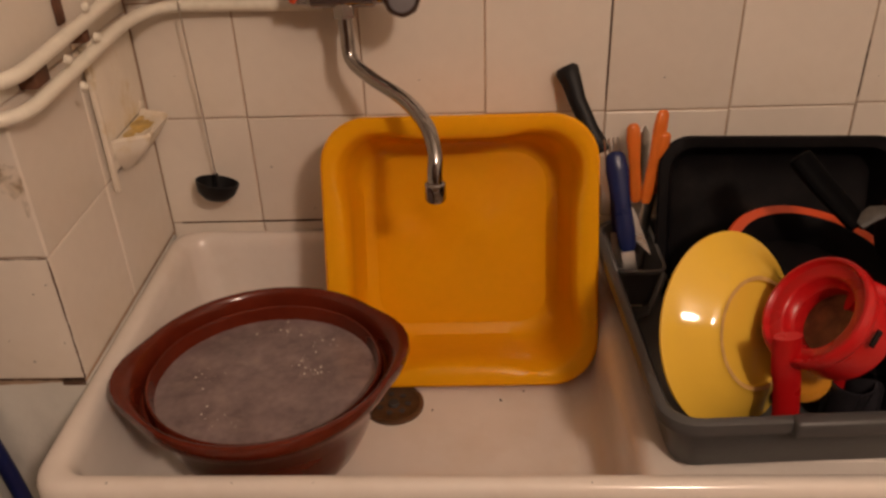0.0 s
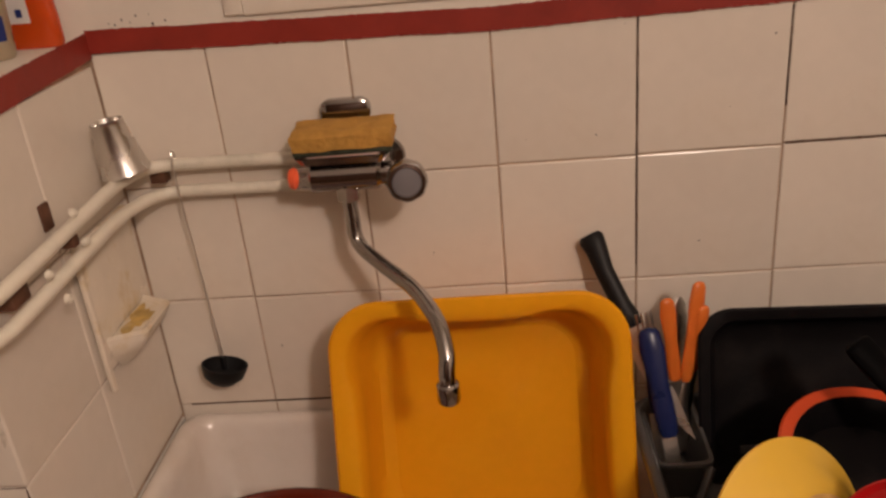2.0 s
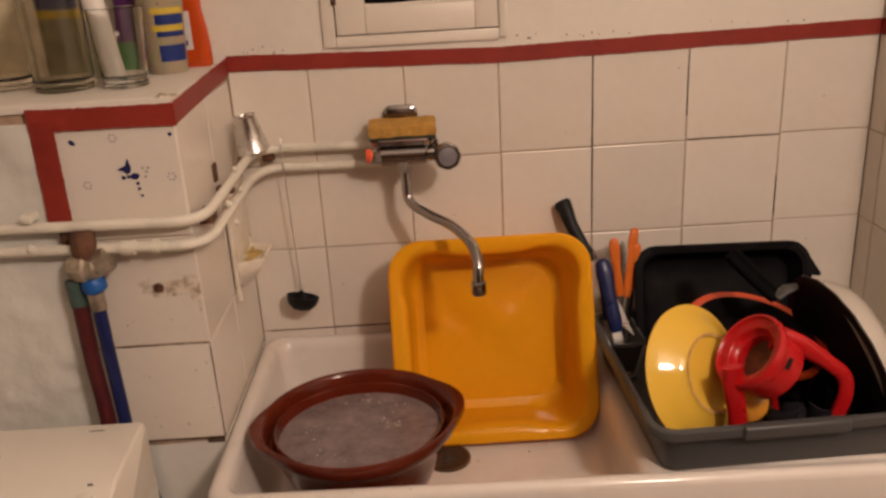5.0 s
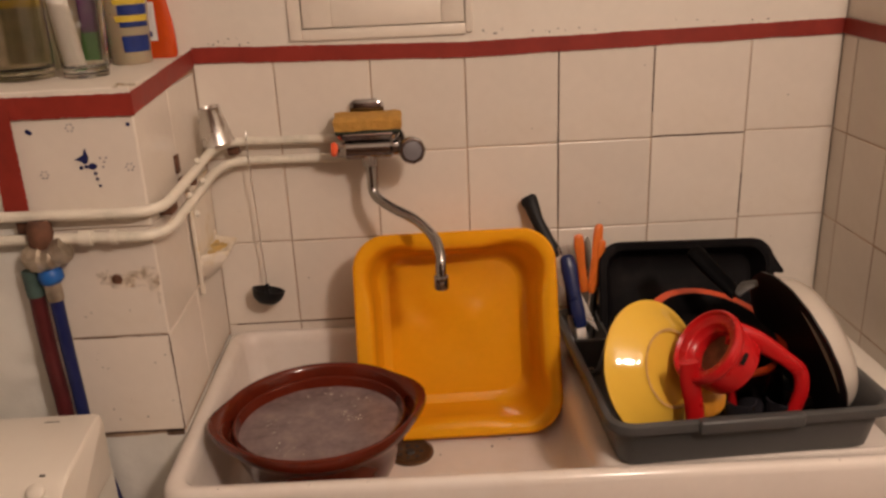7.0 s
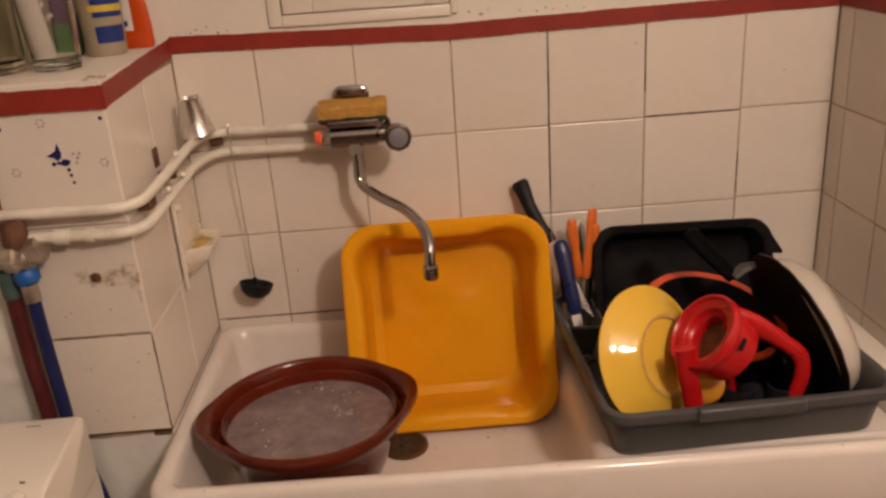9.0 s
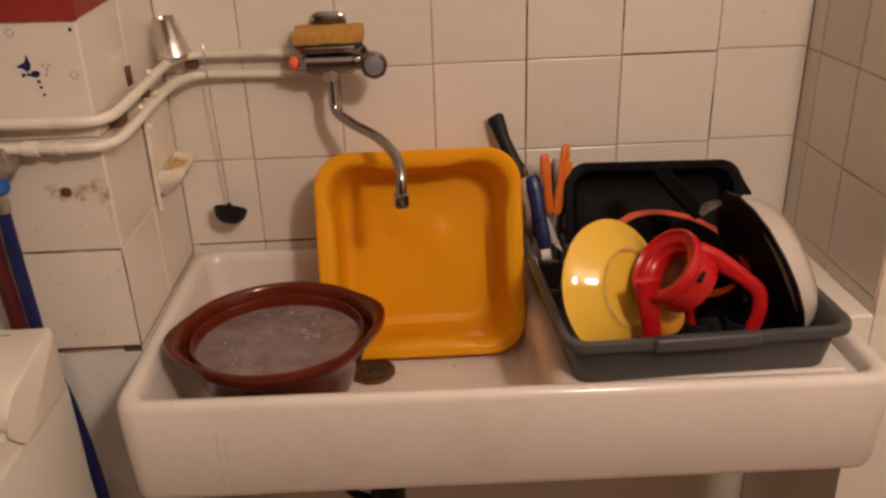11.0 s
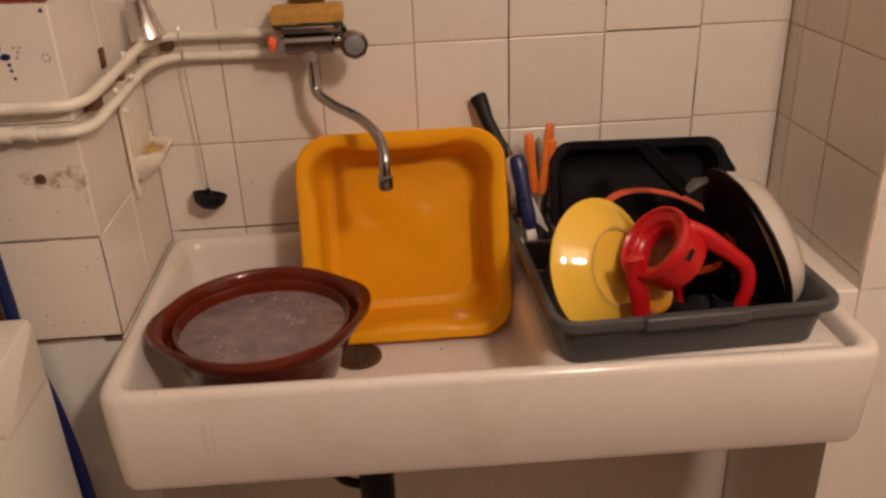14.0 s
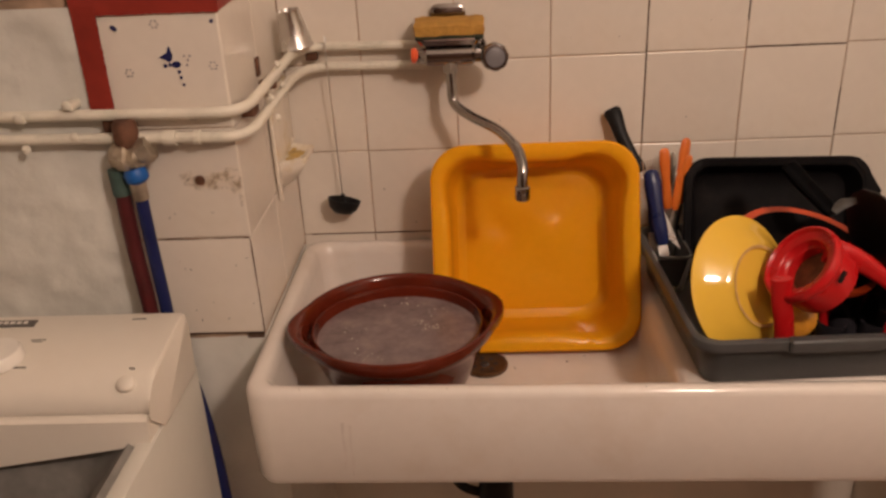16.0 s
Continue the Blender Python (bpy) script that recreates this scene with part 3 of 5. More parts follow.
# ---- brown casserole soaking ----
pot = thing("casserole_dish", "oval brown glazed stoneware casserole full of grey water", "casserole", (0.172, -0.307, 0.6955), (0, 0, 13))
PX, PY, PH = 0.138, 0.133, 0.136
b = loft([oval(PX * 0.50, PY * 0.50, 0.0), oval(PX * 0.55, PY * 0.55, 0.003), oval(PX * 0.66, PY * 0.66, 0.024), oval(PX * 0.755, PY * 0.755, 0.052), oval(PX * 0.835, PY * 0.835, 0.082), oval(PX * 0.89, PY * 0.89, PH - 0.034, lug=0.02),
          oval(PX * 0.93, PY * 0.93, PH - 0.026, lug=0.05), oval(PX * 0.985, PY * 0.985, PH - 0.016, lug=0.09), oval(PX, PY, PH - 0.007, lug=0.10), oval(PX * 0.995, PY * 0.995, PH - 0.001, lug=0.10),
          oval(PX * 0.975, PY * 0.97, PH, lug=0.09), oval(PX * 0.950, PY * 0.945, PH - 0.002, lug=0.05), oval(PX * 0.930, PY * 0.925, PH - 0.008, lug=0.01), oval(PX * 0.915, PY * 0.905, PH - 0.020),
          oval(PX * 0.903, PY * 0.890, PH - 0.0255), oval(PX * 0.888, PY * 0.873, PH - 0.0250), oval(PX * 0.874, PY * 0.859, PH - 0.0165), oval(PX * 0.862, PY * 0.846, PH - 0.0138), oval(PX * 0.848, PY * 0.831, PH - 0.0145), oval(PX * 0.836, PY * 0.817, PH - 0.019), oval(PX * 0.82, PY * 0.80, PH - 0.032),
          oval(PX * 0.70, PY * 0.68, 0.060), oval(PX * 0.48, PY * 0.46, 0.014)], True, True)
part("pot_body", b, POT, pot)
b = bmesh.new()
loops = []
for k in range(1, 15):
    s = k / 14
    loops.append([Vector((p.x, p.y, p.z + 0.0006 * noise.noise((p.x * 60, p.y * 60, 2)))) for p in oval(PX * 0.826 * s, PY * 0.806 * s, PH - 0.029, 56)])
loft(loops, True, False, bm=b)
part("dishwater", b, WATER, pot, "greasy grey dishwater")
rnd = random.Random(8)
b = bmesh.new()
clots = [(rnd.uniform(0, 6.283), math.sqrt(rnd.random()) * 0.72) for _ in range(9)]
for k in range(80):
    a, s = rnd.choice(clots)
    a, s = a + rnd.gauss(0, 0.16), min(0.78, abs(s + rnd.gauss(0, 0.06)))
    r = rnd.choice([0.0004, 0.0005, 0.0006, 0.0008, 0.0014])
    join(b, lathe([(r, 0), (r * 0.9, r * 0.4), (r * 0.5, r * 0.75), (r * 0.05, r * 0.85)], 8, False, True), pose(PX * s * math.cos(a), PY * s * math.sin(a), PH - 0.0288))
tagged(part("foam_bubble", b, FOAM, pot), "small soap bubbles, coloured pale as glints on the water", kind="stuff")

# ---- grey dish rack tray on the drainer ----
rack = thing("dish_rack", "dark grey plastic dish drainer tray on the sink drainer", "dish rack", (0, 0, 0))
rack.matrix_world = pose(0.734, -0.25, 0, 0, 0, 1.8) @ pose(-0.734, 0.25, 0)
RX0, RX1, RY0, RY1, RZ0, RZ1 = 0.543, 0.925, -0.436, -0.06, 0.782, 0.853


def rack_loop(k, r, z):
    return rrect(RX0 + k, RX1 - k * 1.25, RY0 + k, RY1 - k, r, z, 6)


b = loft([rack_loop(0.024, 0.02, RZ0), rack_loop(0.020, 0.022, RZ0 + 0.004), rack_loop(0.012, 0.026, RZ1 - 0.016), rack_loop(0.001, 0.032, RZ1 - 0.014),
          rack_loop(0.0, 0.033, RZ1 - 0.008), rack_loop(0.001, 0.033, RZ1 - 0.002), rack_loop(0.004, 0.031, RZ1), rack_loop(0.009, 0.028, RZ1),
          rack_loop(0.012, 0.026, RZ1 - 0.003), rack_loop(0.016, 0.024, RZ1 - 0.02), rack_loop(0.024, 0.02, RZ0 + 0.007), rack_loop(0.03, 0.02, RZ0 + 0.005)], True, True)
part("tray", b, RACK, rack)
b = bmesh.new()
box(0.656, 0.792, RY0 - 0.006, RY0 + 0.010, RZ1 - 0.016, RZ1 + 0.0025, 0.004, 3, bm=b)
part("handle", b, RACK, rack, "thickened rim grip")
for k in range(6):
    y = RY0 + 0.06 + k * 0.055
    part("rib", box(RX0 + 0.12, RX1 - 0.05, y, y + 0.003, RZ0 + 0.005, RZ0 + 0.022, 0.001), RACK, rack)

basket = thing("cutlery_basket", "grey plastic cutlery basket hung inside the rack", "cutlery basket", (0.579, -0.135, 0.79))
b = loft([rrect(-0.018, 0.020, -0.03, 0.055, 0.008, 0.0), rrect(-0.025, 0.028, -0.046, 0.062, 0.010, 0.052), rrect(-0.028, 0.031, -0.049, 0.065, 0.012, 0.053),
          rrect(-0.028, 0.031, -0.049, 0.065, 0.012, 0.058), rrect(-0.024, 0.027, -0.045, 0.061, 0.010, 0.058), rrect(-0.016, 0.018, -0.028, 0.053, 0.008, 0.003)], True, True)
part("basket_body", b, RACK, basket)
part("brace", tube([(-0.018, -0.075, 0.006), (0.004, -0.085, 0.024), (0.026, -0.052, 0.056)], 0.004, 8), RACK, basket)
part("brace", tube([(-0.027, -0.052, 0.05), (-0.020, -0.08, 0.03), (-0.012, -0.09, 0.016)], 0.004, 8), RACK, basket)


def between(p, q, twist=0.0):
    """A pose whose z axis runs from p to q."""
    p, q = Vector(p), Vector(q)
    za = (q - p).normalized()
    ya = (Vector((0, 1, 0)) - za * za.y).normalized()
    return Matrix.Translation(p) @ Matrix((ya.cross(za), ya, za)).transposed().to_4x4() @ pose(0, 0, 0, 0, 0, twist)


def handle_bm(length, w, th, taper=0.8):
    prof = [(0, 0.55), (0.04, 0.8), (0.2, 0.9), (0.5, taper), (0.8, 1.05), (0.95, 0.9), (0.99, 0.6), (1.0, 0.3)]
    return loft([oval(w * s, th * s, t * length, 14) for t, s in prof])


def cutlery(name, label, category, p, q, material, handle_len, head, w=0.0085, twist=0.0, group="cutlery in the basket"):
    """Standing head down; p: lower end of the handle, q: its top."""
    ob = new(name)
    tagged(ob, label, category, group)
    ob.matrix_world = between(p, q, twist)
    h = handle_len
    part("grip", handle_bm(h, w, w * 0.55), material, ob)
    if head == "spoon":
        b = loft([oval(0.003 + 0.002 * t, 0.0018, -0.03 * t) for t in (0, 0.5, 1)] + [oval(r, r2, z, 48, 0, 0.002 * k) for k, (r, r2, z) in enumerate([(0.008, 0.002, -0.036), (0.014, 0.003, -0.05), (0.016, 0.003, -0.062), (0.010, 0.002, -0.075), (0.002, 0.001, -0.08)])])
    elif head == "fork":
        b = loft([oval(0.0035, 0.0018, 0.0, 10), oval(0.003, 0.0018, -0.03, 10), oval(0.011, 0.0016, -0.048, 10)])
        for k in range(4):
            join(b, tube([(-0.009 + 0.006 * k, 0, -0.047), (-0.009 + 0.006 * k, 0.001, -0.082)], 0.0013, 6))
    else:
        b = box(-0.009, 0.007, -0.0008, 0.0008, -0.09, 0.0, 0.0006, 1)
    part(head, b, STEEL, ob, "shiny steel " + head)
    return ob


cutlery("dinner_spoon", "orange-handled steel spoon standing in the basket", "spoon", (0.597, -0.0965, 0.889), (0.612, -0.078, 0.998), ORANGEPL, 0.113, "spoon", 0.0088, 20)
cutlery("dinner_spoon", "orange-handled steel spoon standing in the basket", "spoon", (0.5858, -0.098, 0.892), (0.576, -0.090, 0.984), ORANGEPL, 0.097, "blade", 0.0085, 10)
cutlery("dinner_knife", "orange-handled steel knife standing in the basket", "knife", (0.6056, -0.089, 0.896), (0.615, -0.085, 0.966), ORANGEPL, 0.079, "blade", 0.008, 25)
cutlery("kitchen_knife", "navy-handled kitchen knife standing in the basket", "knife", (0.573, -0.138, 0.848), (0.556, -0.093, 0.958), BLUEPL, 0.118, "blade", 0.0125, 0)
cutlery("paring_knife", "navy-handled paring knife standing in the basket", "knife", (0.566, -0.105, 0.855), (0.559, -0.072, 0.945), BLUEPL, 0.095, "blade", 0.009, 0)
b = loft([oval(0.003, 0.0018, 0.0, 10), oval(0.003, 0.0016, 0.115, 10), oval(0.010, 0.0014, 0.135, 10)])
for k in range(4):
    join(b, tube([(-0.0085 + 0.0056 * k, 0, 0.134), (-0.0085 + 0.0056 * k, 0.001, 0.168)], 0.0012, 6))
fork = tagged(part("steel_fork", b, STEEL), "steel fork standing prongs up in the basket", "fork", "cutlery in the basket")
fork.matrix_world = between((0.578, -0.10, 0.80), (0.554, -0.075, 0.97), 15)
b = loft([oval(0.003, 0.0018, 0.0, 10), oval(0.003, 0.0016, 0.12, 10), oval(0.010, 0.0016, 0.135, 12), oval(0.013, 0.002, 0.15, 12), oval(0.011, 0.002, 0.165, 12), oval(0.003, 0.001, 0.175, 12)])
sp = tagged(part("teaspoon", b, STEEL), "steel teaspoon standing bowl up in the basket", "spoon", "cutlery in the basket")
sp.matrix_world = between((0.592, -0.09, 0.80), (0.596, -0.06, 0.97), 40)

knife = new("chef_knife")
tagged(knife, "black-handled kitchen knife standing against the tiles", "knife")
knife.matrix_world = between((0.5420, -0.060, 0.948), (0.505, -0.014, 1.025), 0)
prof = [(-0.004, 0.011, 0.007), (0.004, 0.013, 0.0085), (0.02, 0.0105, 0.008), (0.06, 0.0105, 0.008), (0.085, 0.0125, 0.0085), (0.098, 0.0145, 0.009), (0.103, 0.011, 0.006)]
part("handle", loft([oval(w, t, z, 16, 0.003 * (z > 0.08)) for z, w, t in prof]), BLACKPL, knife)
part("guard", box(-0.020, 0.012, -0.006, 0.006, -0.009, 0.001, 0.003), BLACKPL, knife)
b = bmesh.new()
outline = [(-0.016, -0.005), (0.009, -0.005), (0.009, -0.10), (0.006, -0.145), (-0.002, -0.125), (-0.013, -0.09)]
loft([[Vector((x, -0.0009, z)) for x, z in outline], [Vector((x, 0.0009, z)) for x, z in outline]], bm=b)
part("blade", b, STEEL, knife, "bright steel blade", smooth=False)

# ---- dishes in the rack ----
tin = thing("roasting_tin", "black enamelled roasting tin leaning upright in the rack", "roasting tin", (0.748, -0.118, 0.874), (72, 0.5, -2))


def tin_loop(k, r, z):
    return rrect(-0.136 + k, 0.136 - k, -0.094 + k, 0.094 - k, r, z, 7)


b = loft([tin_loop(-0.004, 0.035, -0.004), tin_loop(-0.005, 0.036, 0.0), tin_loop(-0.002, 0.034, 0.002), tin_loop(0.008, 0.03, 0.0), tin_loop(0.012, 0.028, -0.01),
          tin_loop(0.02, 0.026, -0.036), tin_loop(0.028, 0.022, -0.040), tin_loop(0.05, 0.01, -0.040), tin_loop(0.05, 0.01, -0.043), tin_loop(0.026, 0.022, -0.043), tin_loop(0.017, 0.026, -0.038), tin_loop(0.008, 0.03, -0.004)], False, False)
box(-0.088, 0.088, -0.046, 0.046, -0.0425, -0.0405, bm=b)
part("tin_body", b, BLACKTIN, tin)
b = bmesh.new()
lip = [Vector((x, y, 0)) for x, y in ((0.110, 0.0975), (0.120, 0.096), (0.128, 0.089), (0.141, 0.068), (0.155, 0.045), (0.153, 0.041), (0.132, 0.043), (0.131, 0.070))]
loft([[p + Vector((0, 0, -0.002)) for p in lip], [p + Vector((0, 0, 0.003)) for p in lip]], bm=b)
part("end_handle", b, BLACKTIN, tin, "flared end grip")


def plate(name, label, center, up, across, r, material, depth=0.016, ring=None, scallop=0.0):
    """A plate standing on its edge; up and across span its plane, its base faces their cross product."""
    u, w = Vector(up).normalized(), Vector(across)
    w = (w - u * w.dot(u)).normalized()
    ob = new(name)
    tagged(ob, label, "plate")
    ob.matrix_world = Matrix.Translation(center) @ Matrix((w, u, w.cross(u))).transposed().to_4x4()

    def lp(s, z):
        pts = oval(r * s, r * s, z, 72)
        if scallop:
            for i, p in enumerate(pts):
                k = 1 + scallop * math.sin(i * 2 * math.pi * 18 / 72) * (s > 0.85)
                p.x, p.y = p.x * k, p.y * k
        return pts
    d = depth
    b = loft([lp(0.05, -0.0005), lp(0.50, 0.0), lp(0.52, -0.003), lp(0.55, -0.003), lp(0.57, 0.0), lp(0.64, 0.003), lp(0.80, d * 0.62), lp(0.97, d), lp(1.0, d + 0.001), lp(1.0, d + 0.003),
              lp(0.97, d + 0.0035), lp(0.80, d * 0.62 + 0.004), lp(0.64, 0.007), lp(0.5, 0.0045), lp(0.05, 0.0045)], True, True)
    part("dish", b, material, ob)
    if ring:
        part("foot_ring", loft([lp(0.515, -0.0032), lp(0.515, -0.0036), lp(0.555, -0.0036), lp(0.555, -0.0032)], False, False), ring, ob, "unglazed foot ring")
    return ob


plate("dessert_plate", "yellow glazed plate standing on edge in the rack", (0.650, -0.351, 0.8835), (-0.259, 0.333, 0.907), (-0.79, -0.613, 0.0), 0.096, PLATE_Y, 0.026, PLATE_RING)
plate("dark_plate", "dark aubergine plate standing on edge in the rack", (0.846, -0.315, 0.892), (-0.35, 0.10, 0.93), (0.08, -0.985, 0.10), 0.111, PLATE_D, 0.010, None, 0.008)
wb = thing("white_bowl", "white glazed bowl standing on edge behind the dark plate", "bowl")
wb.matrix_world = Matrix.Translation((0.855, -0.304, 0.882)) @ Vector((0.905, -0.08, 0.40)).to_track_quat("Z", "Y").to_matrix().to_4x4()
R1 = 0.1002
b = lathe([(R1, 0.0), (R1 * 0.99, 0.006), (R1 * 0.98, 0.010), (R1 * 0.94, 0.018), (R1 * 0.90, 0.0235), (R1 * 0.82, 0.031), (R1 * 0.74, 0.036), (R1 * 0.62, 0.041), (R1 * 0.52, 0.0435), (R1 * 0.3, 0.045), (R1 * 0.1, 0.0455)], 72, False, True)
join(b, lathe([(R1, 0.0), (R1 * 0.97, 0.001), (R1 * 0.92, 0.016), (R1 * 0.80, 0.028), (R1 * 0.6, 0.037), (R1 * 0.1, 0.040)], 72, False, True))
part("bowl_body", b, PLATE_W, wb)

pan = thing("small_frying_pan", "orange-red frying pan with dark inside lying over the dishes", "frying pan")
pan.matrix_world = Matrix.Translation((0.748, -0.249, 0.883)) @ Vector((0.153, -0.229, 0.961)).to_track_quat("Z", "Y").to_matrix().to_4x4()
b = loft([oval(0.072, 0.072, -0.03), oval(0.078, 0.078, -0.028), oval(0.093, 0.093, 0.0), oval(0.100, 0.100, 0.002), oval(0.101, 0.101, 0.004), oval(0.099, 0.099, 0.006), oval(0.0882, 0.0882, 0.0045)], True, False)
part("pan_body", b, ORANGEPAN, pan)
b = loft([oval(0.0882, 0.0882, 0.0042), oval(0.086, 0.086, 0.001), oval(0.075, 0.075, -0.025), oval(0.06, 0.06, -0.027), oval(0.002, 0.002, -0.027)], False, True)
part("pan_lining", b, BLACKTIN, pan, "black non-stick lining")
b = tube(smooth_path([(0.770, -0.258, 0.943), (0.757, -0.245, 0.957), (0.740, -0.228, 0.974), (0.724, -0.213, 0.992), (0.719, -0.208, 0.998)], 6), [0.012, 0.013, 0.0138, 0.0142, 0.0145, 0.0148, 0.015, 0.0152, 0.0154, 0.0156, 0.0158, 0.016, 0.0162, 0.0164, 0.0166, 0.0168, 0.0168, 0.0168, 0.0168, 0.0166, 0.0164, 0.016, 0.015, 0.013, 0.009], 14, 0.6)
o = part("pan_handle", b, GREYPL, pan, "dark grey handle")
o.matrix_parent_inverse = pan.matrix_world.inverted()
b = tube([(0.766, -0.262, 0.947), (0.782, -0.258, 0.957), (0.797, -0.262, 0.962)], [0.009, 0.011, 0.007], 12, 0.5)
o = part("ferrule", b, SCUFF, pan, "dull grey handle ferrule")
o.matrix_parent_inverse = pan.matrix_world.inverted()

def slot_angle(m, way):
    """The angle round m's axis that points most towards way."""
    d = m.to_3x3().inverted() @ Vector(way)
    return math.atan2(d.y, d.x)


caf = thing("cafetiere", "red plastic cafetiere frame with glass beaker, tipped in the rack", "coffee maker")
cm = Matrix.Translation((0.684, -0.386, 0.931)) @ Vector((-0.76, -0.13, 0.63)).to_track_quat("Z", "Y").to_matrix().to_4x4()
ri = cm.inverted()
b = loft([oval(r, r, z) for r, z in ((0.044, -0.046), (0.046, -0.040), (0.0465, -0.010), (0.0505, -0.008), (0.0520, -0.005), (0.0520, 0.003), (0.0505, 0.006), (0.0480, 0.0065), (0.0465, 0.004),
          (0.0455, 0.0015), (0.0360, 0.0005), (0.0345, -0.0005), (0.0335, -0.003), (0.0320, -0.010), (0.0295, -0.012), (0.0285, -0.030), (0.034, -0.044))], False, False)
bmesh.ops.transform(b, matrix=cm, verts=b.verts)
part("collar", b, REDPL, caf, "red plastic collar")
b = loft([oval(0.0287, 0.0287, -0.024), oval(0.012, 0.012, -0.025), oval(0.002, 0.002, -0.025)], False, True)
bmesh.ops.transform(b, matrix=cm, verts=b.verts)
part("strainer", b, mat("coffee_stained_mesh", (0.16, 0.07, 0.03), 0.5, metal=0.4, var=0.5, scale=60), caf, "coffee-stained mesh")


def bar(name, pts, w, flat, material=REDPL):
    p = smooth_path(pts, 7)
    return part(name, tube(p, w, 14, flat, up=(0, -1, 0)), material, caf)


bar("frame_leg", [(0.652, -0.412, 0.925), (0.656, -0.409, 0.895), (0.665, -0.404, 0.86), (0.675, -0.396, 0.805)], 0.0125, 0.45)
bar("frame_leg", [(0.725, -0.372, 0.905), (0.728, -0.368, 0.88), (0.735, -0.36, 0.845), (0.74, -0.352, 0.805)], 0.008, 0.5)
HP = smooth_path([(0.712, -0.386, 0.950), (0.744, -0.393, 0.939), (0.782, -0.394, 0.913), (0.804, -0.395, 0.892), (0.809, -0.395, 0.866), (0.804, -0.393, 0.838), (0.797, -0.39, 0.808)], 7)
part("handle", tube(HP, [0.0175 - 0.0075 * min(1, k / 14) for k in range(len(HP))], 16, 0.55, up=(0, -1, 0)), REDPL, caf, "broad red plastic handle")
SLOT = slot_angle(cm, (0.30, -0.80, 0.25))
b = box(-0.008, 0.008, -0.003, 0.003, -0.0012, 0.0012, 0.001)
bmesh.ops.transform(b, matrix=cm @ pose(0.0515 * math.cos(SLOT), 0.0515 * math.sin(SLOT), -0.016, 90, 0, math.degrees(SLOT) + 90), verts=b.verts)
part("slot", b, BLACKTIN, caf)
b = loft([oval(0.043, 0.043, -0.040), oval(0.043, 0.043, -0.115), oval(0.038, 0.038, -0.121), oval(0.002, 0.002, -0.122), oval(0.002, 0.002, -0.119), oval(0.036, 0.036, -0.118), oval(0.041, 0.041, -0.114), oval(0.041, 0.041, -0.040)], False, False)
bmesh.ops.transform(b, matrix=Matrix.Translation((0.745, -0.355, 0.930)) @ Vector((-0.25, -0.25, 0.92)).to_track_quat("Z", "Y").to_matrix().to_4x4(), verts=b.verts)
part("beaker", b, SMOKY, caf, "clear glass beaker")

egg = tagged(part("amber_lid", lathe([(0.024, 0), (0.026, 0.004), (0.02, 0.010), (0.006, 0.013)], 24), mat("amber_plastic", (0.62, 0.26, 0.03), 0.25, var=0.2, scale=30, coat=0.4)), "small amber plastic lid among the dishes", "lid")
egg.matrix_world = pose(0.695, -0.365, 0.845, 65, 0, -15)
for k, (x, y, tilt) in enumerate(((0.736, -0.366, 6), (0.762, -0.360, -6), (0.790, -0.366, 8))):
    st = tagged(part("dark_glass", loft([oval(0.017, 0.017, 0), oval(0.022, 0.022, 0.055), oval(0.020, 0.020, 0.055), oval(0.015, 0.015, 0.003)], True, True), mat("smoked_glass", (0.025, 0.023, 0.028), 0.12, var=0.3, scale=20)), "small smoked glass upside down in the rack", "glass", "glasses in the rack")
    st.matrix_world = pose(x, y, 0.79, tilt, tilt / 2, 0)

# ---- wall tap ----
tap = thing("mixer_tap", "old chrome wall mixer tap with curved spout", "tap", (0, 0, 0))
b = tube([(0.203, -0.062, 1.137), (0.215, -0.062, 1.137), (0.219, -0.062, 1.137), (0.287, -0.062, 1.137), (0.291, -0.062, 1.137), (0.303, -0.062, 1.137)], [0.011, 0.012, 0.0155, 0.0155, 0.012, 0.012], 20)
part("tap_body", b, CHROME, tap)
for x in (0.222, 0.288):
    part("inlet", tube([(x, -0.002, 1.137), (x, -0.006, 1.137), (x, -0.0065, 1.137), (x, -0.055, 1.137)], [0.022, 0.020, 0.011, 0.011], 20), CHROME, tap)
part("hot_stub", tube([(0.196, -0.066, 1.139), (0.200, -0.066, 1.139), (0.205, -0.064, 1.138)], [0.010, 0.012, 0.008], 12), ORANGE_CAP, tap, "broken orange-red plastic hot tap stub")
b = tube([(0.305, -0.062, 1.137), (0.312, -0.066, 1.137), (0.316, -0.076, 1.137)], 0.010, 14)
part("valve_stem", b, CHROME, tap)
km = Matrix.Translation((0.318, -0.082, 1.137)) @ Vector((0.12, -1, 0.12)).to_track_quat("Z", "Y").to_matrix().to_4x4()
b = bmesh.new()


def lobes(r, z):
    return [Vector((p.x * (1 + 0.02 * math.cos(8 * i * 2 * math.pi / 48)), p.y * (1 + 0.02 * math.cos(8 * i * 2 * math.pi / 48)), z)) for i, p in enumerate(oval(r, r, z, 48))]


